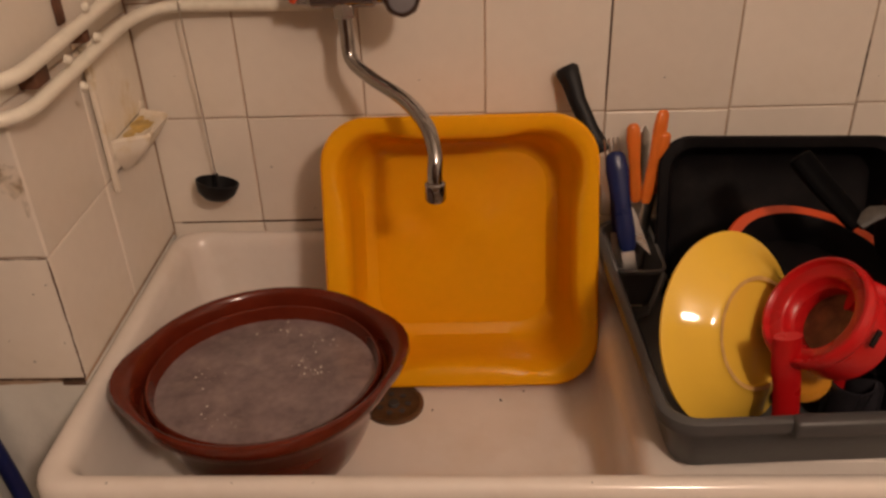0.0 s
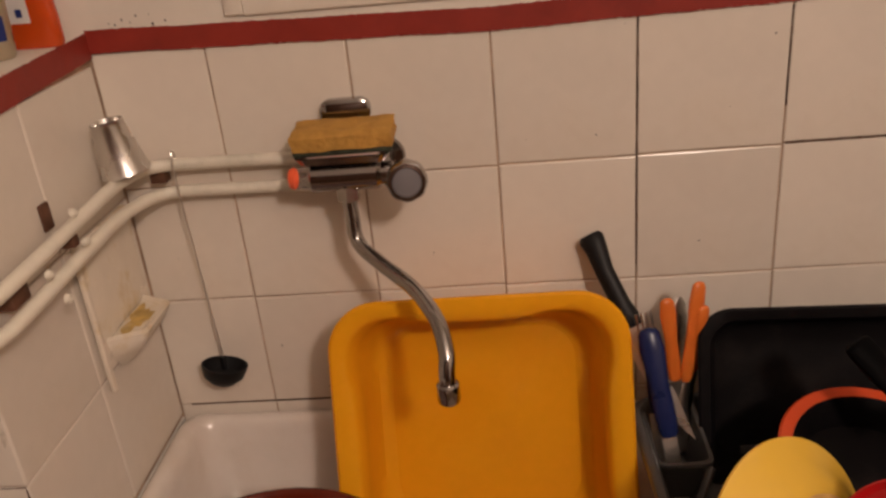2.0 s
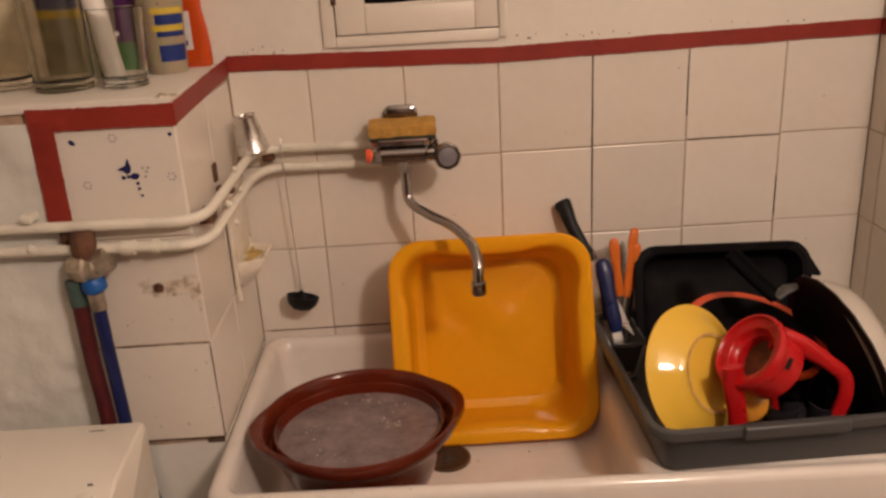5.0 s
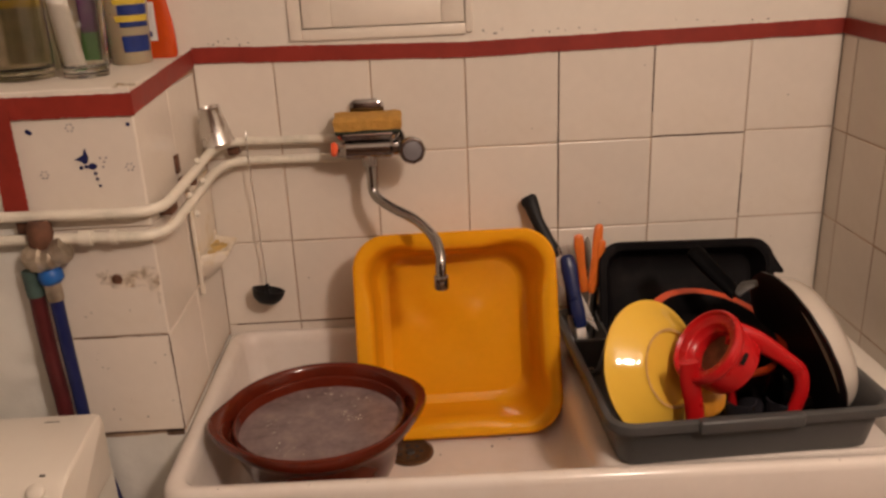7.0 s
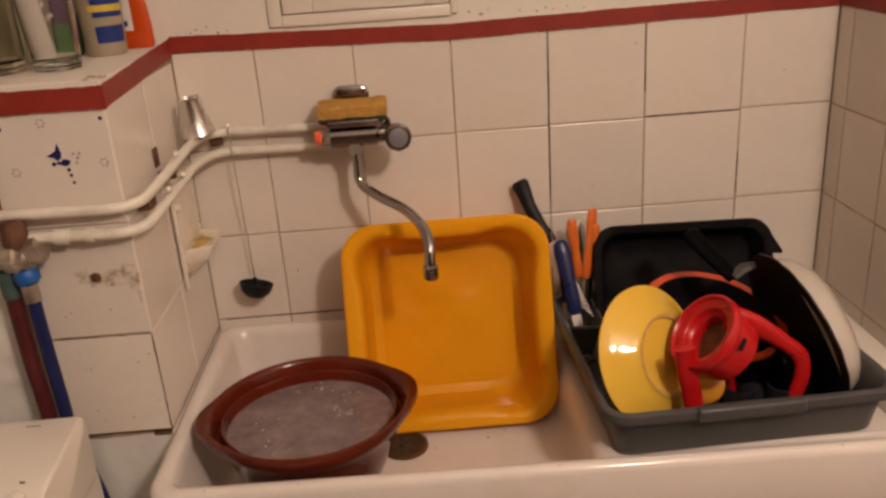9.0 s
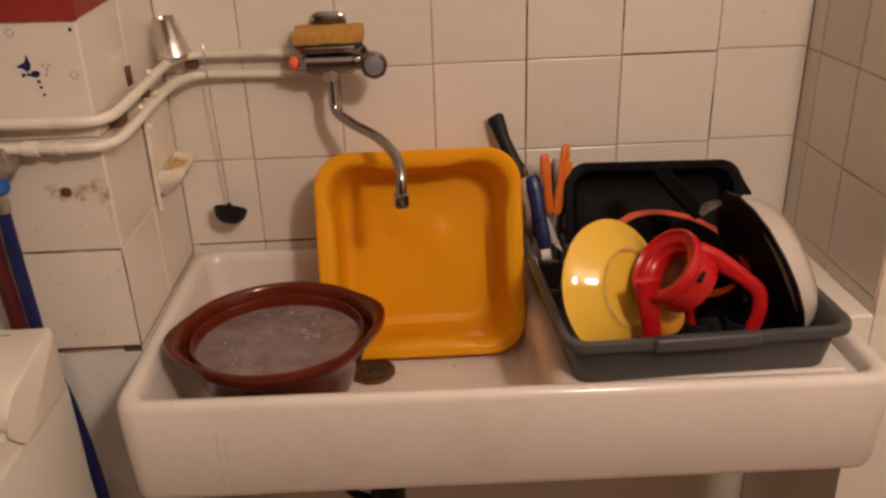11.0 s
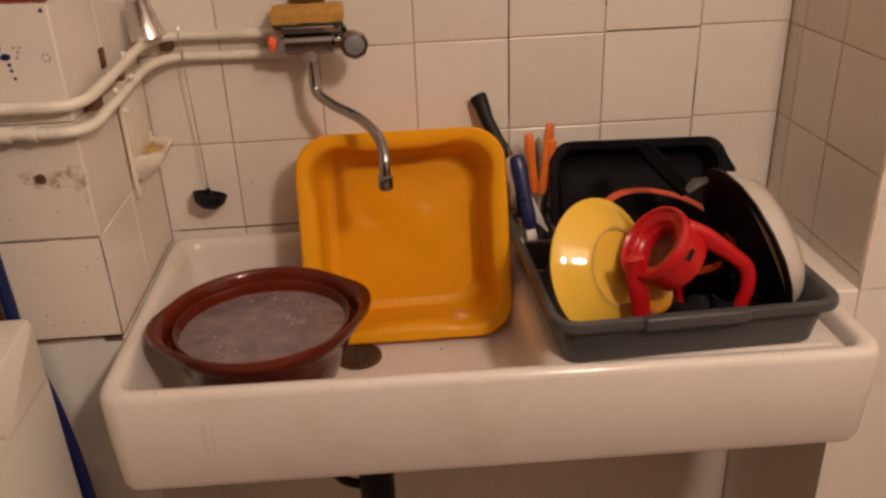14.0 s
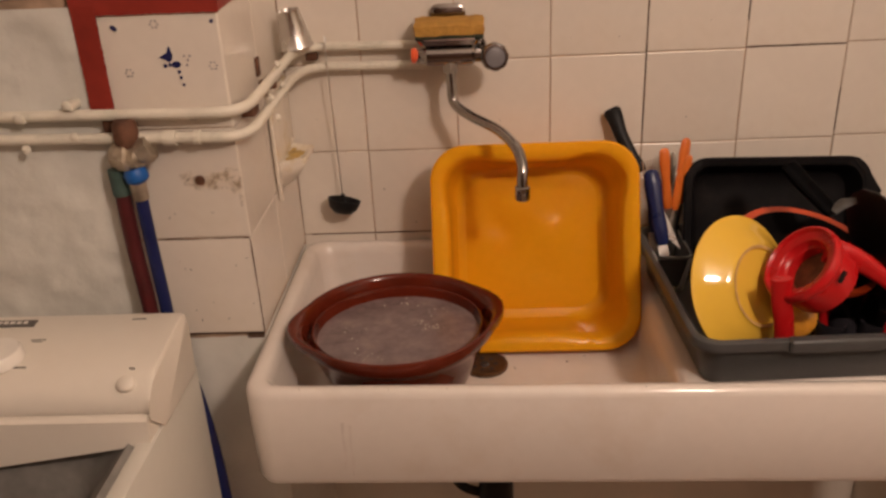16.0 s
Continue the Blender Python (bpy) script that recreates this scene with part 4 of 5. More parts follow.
loft([lobes(0.013, -0.006), lobes(0.0195, 0.0), lobes(0.0205, 0.005), lobes(0.0205, 0.018), lobes(0.0185, 0.023), oval(0.0150, 0.0150, 0.0235, 48), oval(0.0138, 0.0138, 0.0215, 48)], True, False, bm=b)
bmesh.ops.transform(b, matrix=km, verts=b.verts)
kn = part("cold_knob", b, CHROME, tap, "fluted chrome cold knob")
b = lathe([(0.0140, 0.0215), (0.009, 0.0224), (0.001, 0.0228)], 32, False, True)
bmesh.ops.transform(b, matrix=km, verts=b.verts)
part("knob_disc", b, KNOBBLUE, kn, "grey-blue disc")
path = smooth_path([(0.2535, -0.064, 1.126), (0.2545, -0.066, 1.095), (0.258, -0.072, 1.066), (0.283, -0.096, 1.051), (0.320, -0.142, 1.043), (0.344, -0.184, 1.030), (0.3525, -0.208, 1.010), (0.352, -0.218, 0.992), (0.352, -0.219, 0.972)], 8)
part("spout", tube(path, 0.0078, 16), CHROME, tap)
part("spout_nut", tube([(0.2535, -0.064, 1.128), (0.2535, -0.064, 1.112)], 0.0125, 6), CHROME, tap)
part("aerator", tube([(0.352, -0.219, 0.983), (0.352, -0.219, 0.981), (0.352, -0.219, 0.964), (0.352, -0.219, 0.962)], [0.0085, 0.0108, 0.0108, 0.0095], 20), CHROME, tap, "chrome aerator")
# soap tray over the tap
tray = thing("soap_tray", "chrome wire soap tray fixed above the tap", "soap dish")
part("back_plate", loft([rrect(-0.027, 0.027, -0.013, 0.013, 0.011, z) for z in (0.0, 0.009)] + [rrect(-0.022, 0.022, -0.009, 0.009, 0.008, 0.012)]), CHROME, tray).matrix_world = pose(0.2515, -0.001, 1.191, 90, 0, 0)
b = loft([rrect(-0.045, 0.045, -0.028, 0.020, 0.01, 0.0), rrect(-0.050, 0.050, -0.032, 0.022, 0.011, 0.008), rrect(-0.047, 0.047, -0.029, 0.020, 0.010, 0.008), rrect(-0.042, 0.042, -0.025, 0.017, 0.008, 0.002)], True, True)
part("dish", b, CHROME, tray).location = (0.2535, -0.046, 1.1535)
for x in (-0.015, 0.015):
    part("arm", tube([(0.2515 + x, -0.006, 1.19), (0.2515 + x, -0.02, 1.172), (0.2515 + x, -0.028, 1.160)], 0.003, 8), CHROME, tray)
tagged(part("soap_bar", box(0.215, 0.292, -0.068, -0.032, 1.158, 1.1645, 0.003, 3), SOAP), "thin pinkish bar of soap on the chrome tray", "soap")
spg = thing("sponge", "worn yellow sponge with dark scourer on the soap tray", "sponge", (0.2535, -0.044, 1.1635), (6, 0, 1))
b = bmesh.new()
grid = {}
rnd = random.Random(4)
src = bmesh.new()
bmesh.ops.create_cube(src, size=1)
bmesh.ops.subdivide_edges(src, edges=src.edges[:], cuts=9, use_grid_fill=True)
for v in src.verts:
    x, y, z = v.co
    q = Vector((x * 0.104, y * 0.050, (z + 0.5) * 0.019 + 0.005))
    edge = max(abs(x), abs(y)) * 2
    q.z -= 0.003 * max(0, edge - 0.7) / 0.3 * (1 if z > 0 else -0.4)
    q += Vector((noise.noise(q * 90), noise.noise(q * 90 + Vector((5, 0, 0))), noise.noise(q * 70 + Vector((0, 9, 0))))) * 0.0022
    v.co = q
join(b, src)
part("foam", b, SPONGE, spg)
part("scourer", box(-0.051, 0.051, -0.025, 0.025, 0.0, 0.006, 0.002), SCOURER, spg, "dark scourer side")

# ---- painted pipes round the ledge corner ----
P1 = [(-1.69, PF - 0.017, 1.150), (-0.7, PF - 0.017, 1.142), (-0.10, PF - 0.017, 1.133), (0.004, PF - 0.015, 1.131), (0.013, -0.20, 1.142), (0.016, -0.075, 1.150), (0.030, -0.022, 1.150), (0.10, -0.018, 1.148), (0.222, -0.018, 1.146)]
P2 = [(-1.69, PF - 0.019, 1.120), (-0.7, PF - 0.019, 1.116), (-0.10, PF - 0.019, 1.103), (0.006, PF - 0.017, 1.100), (0.015, -0.20, 1.112), (0.018, -0.085, 1.119), (0.036, -0.022, 1.119), (0.10, -0.018, 1.117), (0.222, -0.018, 1.115)]
for nm, P, r in (("upper", P1, 0.0069), ("lower", P2, 0.0069)):
    pp = rounded_path(P, 0.04, 7)
    ob = thing("water_pipe", f"{nm} white painted copper water pipe along the tiles", "pipe", group="water pipes")
    part("pipe_run", tube(pp, r, 14), PIPE, ob)
b = bmesh.new()
pipe_fit = thing("pipe_joint", "painted soldered pipe joint", "pipe joint")
part("sleeve", tube([(-0.098, PF - 0.019, 1.1032), (-0.082, PF - 0.019, 1.1025)], 0.0098, 14), PIPE, pipe_fit)
part("sleeve", tube([(-0.060, PF - 0.019, 1.1022), (-0.052, PF - 0.019, 1.102)], 0.0092, 14), PIPE, pipe_fit)


def pipe_clip(x, y, z, along="x"):
    ob = thing("pipe_clip", "paint-covered double pipe clip with screw", "pipe clip", (x, y, z), (0, 0, 0 if along == "x" else 90), group="pipe clips")
    part("saddle", box(-0.007, 0.007, -0.008, 0.018, -0.004, 0.006, 0.002), PIPE, ob)
    part("screw_head", lathe([(0.0055, 0), (0.0055, 0.003), (0.002, 0.005)], 10), PIPE, ob).matrix_basis = pose(0, -0.007, 0.004, 90, 0, 0)
    part("screw_head", lathe([(0.0055, 0), (0.0055, 0.003), (0.002, 0.005)], 10), PIPE, ob).matrix_basis = pose(0, -0.006, -0.036, 90, 0, 0)


pipe_clip(-0.208, PF - 0.018, 1.146)
pipe_clip(-0.272, PF - 0.018, 1.132)
# rusty wall clip where the pipes turn
cl = thing("wall_clip", "rusty brown pipe bracket on the ledge side", "pipe bracket")
part("plate", box(LW + 0.0005, LW + 0.004, -0.176, -0.160, 1.140, 1.166, 0.001), RUST, cl)
part("strap", box(LW + 0.002, LW + 0.026, -0.176, -0.164, 1.122, 1.134, 0.002), RUST, cl)
part("screw", lathe([(0.005, 0), (0.004, 0.004), (0.001, 0.006)], 10), PIPE, cl).matrix_basis = pose(0.016, -0.172, 1.156, 0, 70, 0)
part("screw", lathe([(0.005, 0), (0.004, 0.004), (0.001, 0.006)], 10), PIPE, cl).matrix_basis = pose(0.020, -0.172, 1.127, 0, 90, 0)
cl2 = thing("wall_clip", "dark pipe bracket at the ledge corner", "pipe bracket")
part("plate", box(LW + 0.0005, LW + 0.018, -0.276, -0.248, 1.110, 1.128, 0.002), RUST, cl2)
part("screw", lathe([(0.005, 0), (0.004, 0.004), (0.001, 0.006)], 10), PIPE, cl2).matrix_basis = pose(0.018, -0.240, 1.126, 0, 90, 0)
part("screw", lathe([(0.005, 0), (0.004, 0.004), (0.001, 0.006)], 10), PIPE, cl2).matrix_basis = pose(0.021, -0.228, 1.096, 0, 90, 0)
cl3 = thing("wall_clip", "dark pipe bracket in the tiled corner", "pipe bracket")
part("plate", box(0.026, 0.044, -0.018, -0.001, 1.127, 1.139, 0.002), RUST, cl3)

cup = thing("chrome_cone", "chrome cone-shaped cap resting on the pipe", "chrome cap", (0.024, -0.062, 1.157), (3, -7, 0))
cup.scale = (1.12, 1.12, 1.1)
part("cone", lathe([(0.0225, 0.0), (0.0235, 0.002), (0.0228, 0.004), (0.0218, 0.006), (0.0150, 0.049), (0.0155, 0.051), (0.0140, 0.0515), (0.0130, 0.047), (0.0125, 0.047)], 32), CONE, cup)
# dark disc painted as the shade inside the cone's hollow end
part("opening", lathe([(0.0133, 0.0475), (0.001, 0.0476)], 24, False, True), DARK, cup)

# ladle hung from the pipe
lad = thing("ladle", "thin steel ladle with black bowl hanging from the pipe", "ladle")
part("rod", tube(smooth_path([(0.0605, -0.018, 1.150), (0.0605, -0.022, 1.164), (0.0605, -0.029, 1.158), (0.061, -0.030, 1.10), (0.0622, -0.024, 1.0), (0.0635, -0.020, 0.905), (0.0637, -0.021, 0.895)], 6), 0.0012, 8), STEEL, lad, "steel rod")
b = lathe([(0.003, -0.013), (0.016, -0.011), (0.025, -0.002), (0.0285, 0.010), (0.029, 0.014), (0.027, 0.0145), (0.0265, 0.010), (0.022, -0.001), (0.003, -0.010)], 36)
part("bowl", b, BLACKPL, lad, "black nylon bowl").matrix_basis = pose(0.0645, -0.031, 0.886, -10, 12, 0) @ Matrix.Diagonal((0.94, 0.94, 0.9, 1))
part("collar", tube([(0.0635, -0.021, 0.905), (0.0637, -0.022, 0.888)], 0.0035, 10), BLACKPL, lad)

# ivory ceramic soap holder on the ledge side
sh = thing("ceramic_soap_holder", "ivory ceramic soap holder set in the tiles, yellowed", "soap holder")
part("back_slab", box(LW - 0.001, LW + 0.007, -0.142, -0.020, 0.965, 1.108, 0.003, 3), SOAPDISH, sh)
b = bmesh.new()
loft([[Vector((LW + 0.005, -0.138 + k, zz)), Vector((LW + 0.005 + d, -0.122 + k, zz)), Vector((LW + 0.005 + d, -0.052 - k, zz)), Vector((LW + 0.005, -0.032 - k, zz))]
      for k, d, zz in ((0.020, 0.006, 0.955), (0.006, 0.026, 0.975), (0.0, 0.040, 0.996), (0.001, 0.041, 1.002), (0.005, 0.036, 1.002), (0.008, 0.031, 0.9975))], bm=b)
bmesh.ops.bevel(b, geom=[e for e in b.edges], offset=0.002, segments=2, affect="EDGES")
part("dish", b, SOAPDISH, sh, "yellowed shallow dish")
ring = [(0.62 + 0.2 * math.sin(3 * a + 1) + 0.12 * math.sin(7 * a), a) for a in [2 * math.pi * k / 28 for k in range(28)]]
b = loft([[Vector((LW + 0.021 + 0.019 * f * math.cos(a), -0.088 + 0.048 * f * math.sin(a), z)) for f, a in ring] for z in (0.9978, 0.9986)])
part("soap_scum", b, mat("yellow_soap_scum", (0.50, 0.34, 0.10), 0.5, var=0.3, scale=60, bump=0.2, dirt=(0.68, 0.56, 0.36), dirt_amount=0.8, dirt_scale=50), sh, "dried yellow soap scum")
part("cracked_edge", box(LW + 0.003, LW + 0.009, -0.150, -0.143, 0.945, 1.095, 0.0015), SOAPDISH, sh)

# ---- washing-machine valve and hoses ----
vl = thing("stop_valve", "limescaled brass stop valve with blue and red hoses", "valve")
part("valve_body", lathe([(0.011, -0.021), (0.0165, -0.017), (0.017, -0.010), (0.0205, -0.008), (0.0205, 0.006), (0.016, 0.009), (0.0155, 0.018), (0.011, 0.022)], 8), DULL, vl).matrix_basis = pose(-0.146, PF - 0.026, 1.083, 15, 90, 0)
part("stem", lathe([(0.013, -0.02), (0.0155, -0.008), (0.0155, 0.014), (0.011, 0.020)], 16), RUST, vl, "brown rusty stem").matrix_basis = pose(-0.143, PF - 0.024, 1.110)
part("side_nut", lathe([(0.015, -0.008), (0.017, 0), (0.015, 0.010)], 6), DULL, vl).matrix_basis = pose(-0.122, PF - 0.028, 1.090, 0, 60, 0)
part("bracket", box(-0.176, -0.156, PF - 0.012, PF - 0.001, 1.098, 1.128, 0.002), RUST, vl)
part("blue_nut", lathe([(0.010, -0.011), (0.0145, -0.007), (0.0155, 0.003), (0.012, 0.009)], 14), BLUECAP, vl, "bright blue plastic nut").matrix_basis = pose(-0.138, PF - 0.030, 1.060, 0, -12, 0)
part("ferrule", tube([(-0.1385, PF - 0.030, 1.050), (-0.138, PF - 0.030, 1.027)], 0.0105, 14), DULL, vl, "grey metal ferrule")
part("hose_collar", tube([(-0.164, PF - 0.024, 1.066), (-0.163, PF - 0.024, 1.032)], 0.0118, 12), TEAL, vl, "dull green collar")
part("hose", tube(smooth_path([(-0.138, PF - 0.030, 1.030), (-0.137, PF - 0.030, 0.96), (-0.135, PF - 0.030, 0.88), (-0.134, PF - 0.029, 0.82), (-0.118, PF - 0.028, 0.74), (-0.107, PF - 0.027, 0.62), (-0.103, PF - 0.027, 0.45), (-0.103, PF - 0.027, 0.30)], 8), 0.0085, 14), HOSE_B, vl, "dark blue rubber hose")
part("hose", tube(smooth_path([(-0.163, PF - 0.024, 1.036), (-0.162, PF - 0.026, 0.96), (-0.158, PF - 0.028, 0.88), (-0.158, PF - 0.028, 0.80), (-0.16, PF - 0.027, 0.60), (-0.16, PF - 0.027, 0.30)], 8), 0.0105, 14), HOSE_R, vl, "dark red rubber hose")

# ---- washing machine ----
wm = thing("washing_machine", "ivory top-loading washing machine, lid raised, beside the sink", "washing machine", (0, 0, 0))
MX0, MX1, MY0, MY1 = -0.50, -0.087, -0.98, -0.395
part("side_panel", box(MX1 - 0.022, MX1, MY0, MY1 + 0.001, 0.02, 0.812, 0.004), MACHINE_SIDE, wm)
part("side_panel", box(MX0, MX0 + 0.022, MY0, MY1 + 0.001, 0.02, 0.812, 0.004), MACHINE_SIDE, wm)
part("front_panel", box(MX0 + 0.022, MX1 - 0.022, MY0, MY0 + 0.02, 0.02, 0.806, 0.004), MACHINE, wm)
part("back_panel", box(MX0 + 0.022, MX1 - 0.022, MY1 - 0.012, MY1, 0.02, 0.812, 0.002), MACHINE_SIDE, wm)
b = bmesh.new()
prof = [(MY1, 0.812), (MY1 + 0.004, 0.882), (MY1 + 0.001, 0.890), (MY1 - 0.008, 0.894), (MY1 - 0.108, 0.885), (MY1 - 0.128, 0.880), (MY1 - 0.146, 0.866), (MY1 - 0.153, 0.853), (MY1 - 0.153, 0.846), (MY1 - 0.12, 0.812)]
loft([[Vector((x, y + dy, z - dz)) for y, z in prof] for x, dy, dz in ((MX0, 0, 0), (MX1 - 0.010, 0, 0), (MX1 - 0.003, -0.002, 0.001), (MX1, -0.006, 0.005))], bm=b)
part("control_panel", b, MACHINE, wm)
b = loft([[Vector((x, MY1 - 0.10, z0)), Vector((x, MY1 - 0.155, z0)), Vector((x, MY1 - 0.161, z0 - 0.004)), Vector((x, MY1 - 0.164, z1)), Vector((x, MY1 - 0.10, z1))] for x, z0, z1 in ((MX0 + 0.01, 0.843, 0.742), (-0.30, 0.843, 0.778), (MX1 - 0.004, 0.843, 0.810))])
part("raised_lid", b, MACHINE, wm, "underside of the raised lid")
# tub floor sheet and wall are coloured dark for the shade inside
part("tub_depth_shade", box(MX0 + 0.03, MX1 - 0.03, MY0 + 0.03, MY1 - 0.03, 0.55, 0.56), DARK, wm)
part("tub_wall", loft([rrect(MX0 + 0.03, MX1 - 0.026, MY0 + 0.03, MY1 - 0.06, 0.06, 0.56), rrect(MX0 + 0.03, MX1 - 0.026, MY0 + 0.03, MY1 - 0.06, 0.06, 0.80)], False, False), DARK, wm, "tub wall with the tub's shade in its dark colour")
part("rubber_seal", loft([rrect(MX0 + 0.026, MX1 - 0.022, MY0 + 0.026, MY1 - 0.10, 0.05, 0.806), rrect(MX0 + 0.034, MX1 - 0.03, MY0 + 0.034, MY1 - 0.11, 0.05, 0.812), rrect(MX0 + 0.075, MX1 - 0.07, MY0 + 0.07, MY1 - 0.15, 0.05, 0.765), rrect(MX0 + 0.09, MX1 - 0.085, MY0 + 0.09, MY1 - 0.165, 0.05, 0.70)], False, False), SEAL, wm, "worn grey rubber tub rim")
part("dial", lathe([(0.030, 0), (0.029, 0.010), (0.026, 0.014), (0.010, 0.015)], 32), WHITEPL, wm, "white round programme dial").matrix_basis = pose(-0.283, MY1 - 0.098, 0.8862, 5, 0, 0)
part("push_button", lathe([(0.010, 0), (0.0095, 0.006), (0.007, 0.008)], 24), MACHINE, wm).matrix_basis = pose(-0.116, MY1 - 0.137, 0.8735, 38, 0, 0)
part("nameplate", box(-0.335, -0.272, MY1 - 0.030, MY1 - 0.016, 0.8915, 0.8945, 0.0004, 1), PRINT, wm, "dark nameplate with worn print")
b = bmesh.new()
for k in range(6):
    box(-0.330 + 0.0085 * k, -0.3245 + 0.0085 * k, MY1 - 0.026, MY1 - 0.020, 0.8945, 0.8949, bm=b)
part("nameplate_print", b, WHITEPL, wm)
b = bmesh.new()
for x0, x1, yy in ((-0.150, -0.132, -0.018), (-0.262, -0.243, -0.058), (-0.258, -0.246, -0.062), (-0.262, -0.243, -0.112), (-0.118, -0.112, -0.118)):
    zt = 0.8947 + yy * 0.09
    part("printed_mark", box(x0, x1, MY1 + yy - 0.0012, MY1 + yy, zt - 0.003, zt + 0.0006), PRINT, wm)

# ---- things on the ledge ----
ZL = 1.2842


def tumbler(name, label, x, y, r0, r1, h, material, cat="glass", n=32):
    ob = thing(name, label, cat, (x, y, ZL), group="jars and bottles on the ledge")
    part("foot", lathe([(r0 * 0.88, 0), (r0 * 0.97, 0.001), (r0 * 0.98, 0.0055), (r0 * 0.9, 0.006)], n), material, ob, "thick glass foot")
    part("vessel", lathe([(r0 * 0.93, 0.0065), (r0, 0.0075), (r0 * 1.02, 0.014), (r1, h), (r1 * 0.995, h + 0.001), (r1 - 0.002, h), (r0 * 0.96, 0.017), (r0 * 0.8, 0.013)], n), material, ob)
    return ob


g = tumbler("drinking_glass", "clear drinking glass holding a white plastic tube", -0.102, -0.198, 0.029, 0.036, 0.10, GLASS)
tb = thing("white_tube", "white plastic tube standing in the glass", "tube", (-0.114, -0.198, ZL + 0.011), (4, -6, 0), group="jars and bottles on the ledge")
part("tube_body", lathe([(0.0125, 0), (0.0135, 0.003), (0.0135, 0.13), (0.012, 0.135)], 24), WHITEPL, tb)
part("cap", lathe([(0.0142, 0.13), (0.0142, 0.155), (0.012, 0.158)], 24), WHITEPL, tb)
j = tumbler("glass_jar", "large clear glass jar with stained base", -0.184, -0.195, 0.038, 0.039, 0.15, DULLGLASS, "jar")
j2 = tumbler("glass_jar", "tall clear glass jar beside the wall", -0.285, -0.150, 0.040, 0.040, 0.16, DULLGLASS, "jar")
gb = thing("green_bottle", "squat bottle with green and yellow label behind the glasses", "bottle", (-0.205, -0.105, ZL), group="jars and bottles on the ledge")
part("bottle_body", loft([rrect(-0.035, 0.035, -0.02, 0.02, 0.015, z) for z in (0, 0.12)] + [rrect(-0.03, 0.03, -0.017, 0.017, 0.015, 0.14), rrect(-0.012, 0.012, -0.012, 0.012, 0.011, 0.155), rrect(-0.012, 0.012, -0.012, 0.012, 0.011, 0.185)]), OLIVE, gb)
part("label_band", loft([rrect(-0.0357, 0.0357, -0.0207, 0.0207, 0.015, z) for z in (0.085, 0.095)], False, False), LABELY, gb, "yellow label band")
part("label_band", loft([rrect(-0.0357, 0.0357, -0.0207, 0.0207, 0.015, z) for z in (0.096, 0.13)], False, False), LABELB, gb, "blue label band")
pp = thing("purple_packet", "purple and white printed packet standing on the ledge", "packet", (-0.140, -0.048, ZL), (0, 3, 8), group="jars and bottles on the ledge")
part("packet", loft([rrect(-0.017, 0.017, -0.014, 0.014, 0.008, z) for z in (0.0, 0.004, 0.04)] + [rrect(-0.018, 0.018, -0.013, 0.013, 0.008, 0.14), rrect(-0.018, 0.018, -0.004, 0.004, 0.003, 0.175)]), PURPLE, pp)
part("label_band", loft([rrect(-0.0177, 0.0177, -0.0147, 0.0147, 0.008, z) for z in (0.004, 0.038)], False, False), GREENL, pp, "green band")
for k in range(6):
    part("print_bar", box(-0.010 + 0.002 * (k % 2), 0.012 - 0.003 * (k % 3), -0.0158, -0.0148, 0.046 + 0.016 * k, 0.052 + 0.016 * k), LABELW, pp, "white slanted print bar").rotation_euler = (0, radians(-28), 0)
bt = thing("cleaning_cup", "translucent beige tub with blue and yellow label", "tub", (-0.080, -0.072, ZL), group="jars and bottles on the ledge")
bt.scale = (1.12, 1.12, 1.2)
part("tub_body", lathe([(0.022, 0), (0.024, 0.003), (0.0265, 0.05), (0.030, 0.095), (0.031, 0.097), (0.029, 0.0965), (0.0255, 0.05), (0.022, 0.004)], 32), FROST, bt)


def arc_label(r0, r1, z0, z1, a0, a1, n=12):
    lo = [Vector((r0 * math.cos(radians(a0 + (a1 - a0) * k / n)), r0 * math.sin(radians(a0 + (a1 - a0) * k / n)), z0)) for k in range(n + 1)]
    hi = [Vector((r1 * math.cos(radians(a0 + (a1 - a0) * k / n)), r1 * math.sin(radians(a0 + (a1 - a0) * k / n)), z1)) for k in range(n + 1)]
    return loft([lo, hi], False, False, closed=False)


for z0, z1, mt, lb in ((0.015, 0.034, LABELB, "blue label block"), (0.044, 0.050, LABELB, "blue label stripe"), (0.050, 0.057, LABELY, "yellow label stripe"), (0.058, 0.069, LABELB, "blue label block"), (0.070, 0.077, LABELY, "yellow label stripe")):
    f = lambda z: 0.0246 + (z / 0.095) * 0.0056
    part("label_patch", arc_label(f(z0), f(z1), z0, z1, 268 if mt is LABELB else 258, 350), mt, bt, lb)
ob_ = thing("detergent_bottle", "orange washing-up liquid bottle with white label", "bottle", (-0.060, -0.0135, ZL), (0, 0, -4), group="jars and bottles on the ledge")
ob_.scale = (1, 0.6, 1)
part("bottle_body", loft([rrect(-0.028, 0.028, -0.017, 0.017, 0.014, 0), rrect(-0.031, 0.031, -0.019, 0.019, 0.016, 0.004), rrect(-0.031, 0.031, -0.019, 0.019, 0.016, 0.03), rrect(-0.029, 0.029, -0.018, 0.018, 0.016, 0.055), rrect(-0.024, 0.024, -0.017, 0.017, 0.015, 0.085),
                          rrect(-0.025, 0.025, -0.017, 0.017, 0.015, 0.12), rrect(-0.024, 0.024, -0.016, 0.016, 0.014, 0.15), rrect(-0.012, 0.012, -0.011, 0.011, 0.010, 0.175), rrect(-0.011, 0.011, -0.011, 0.011, 0.010, 0.19)]), ORANGE_LIQ, ob_)
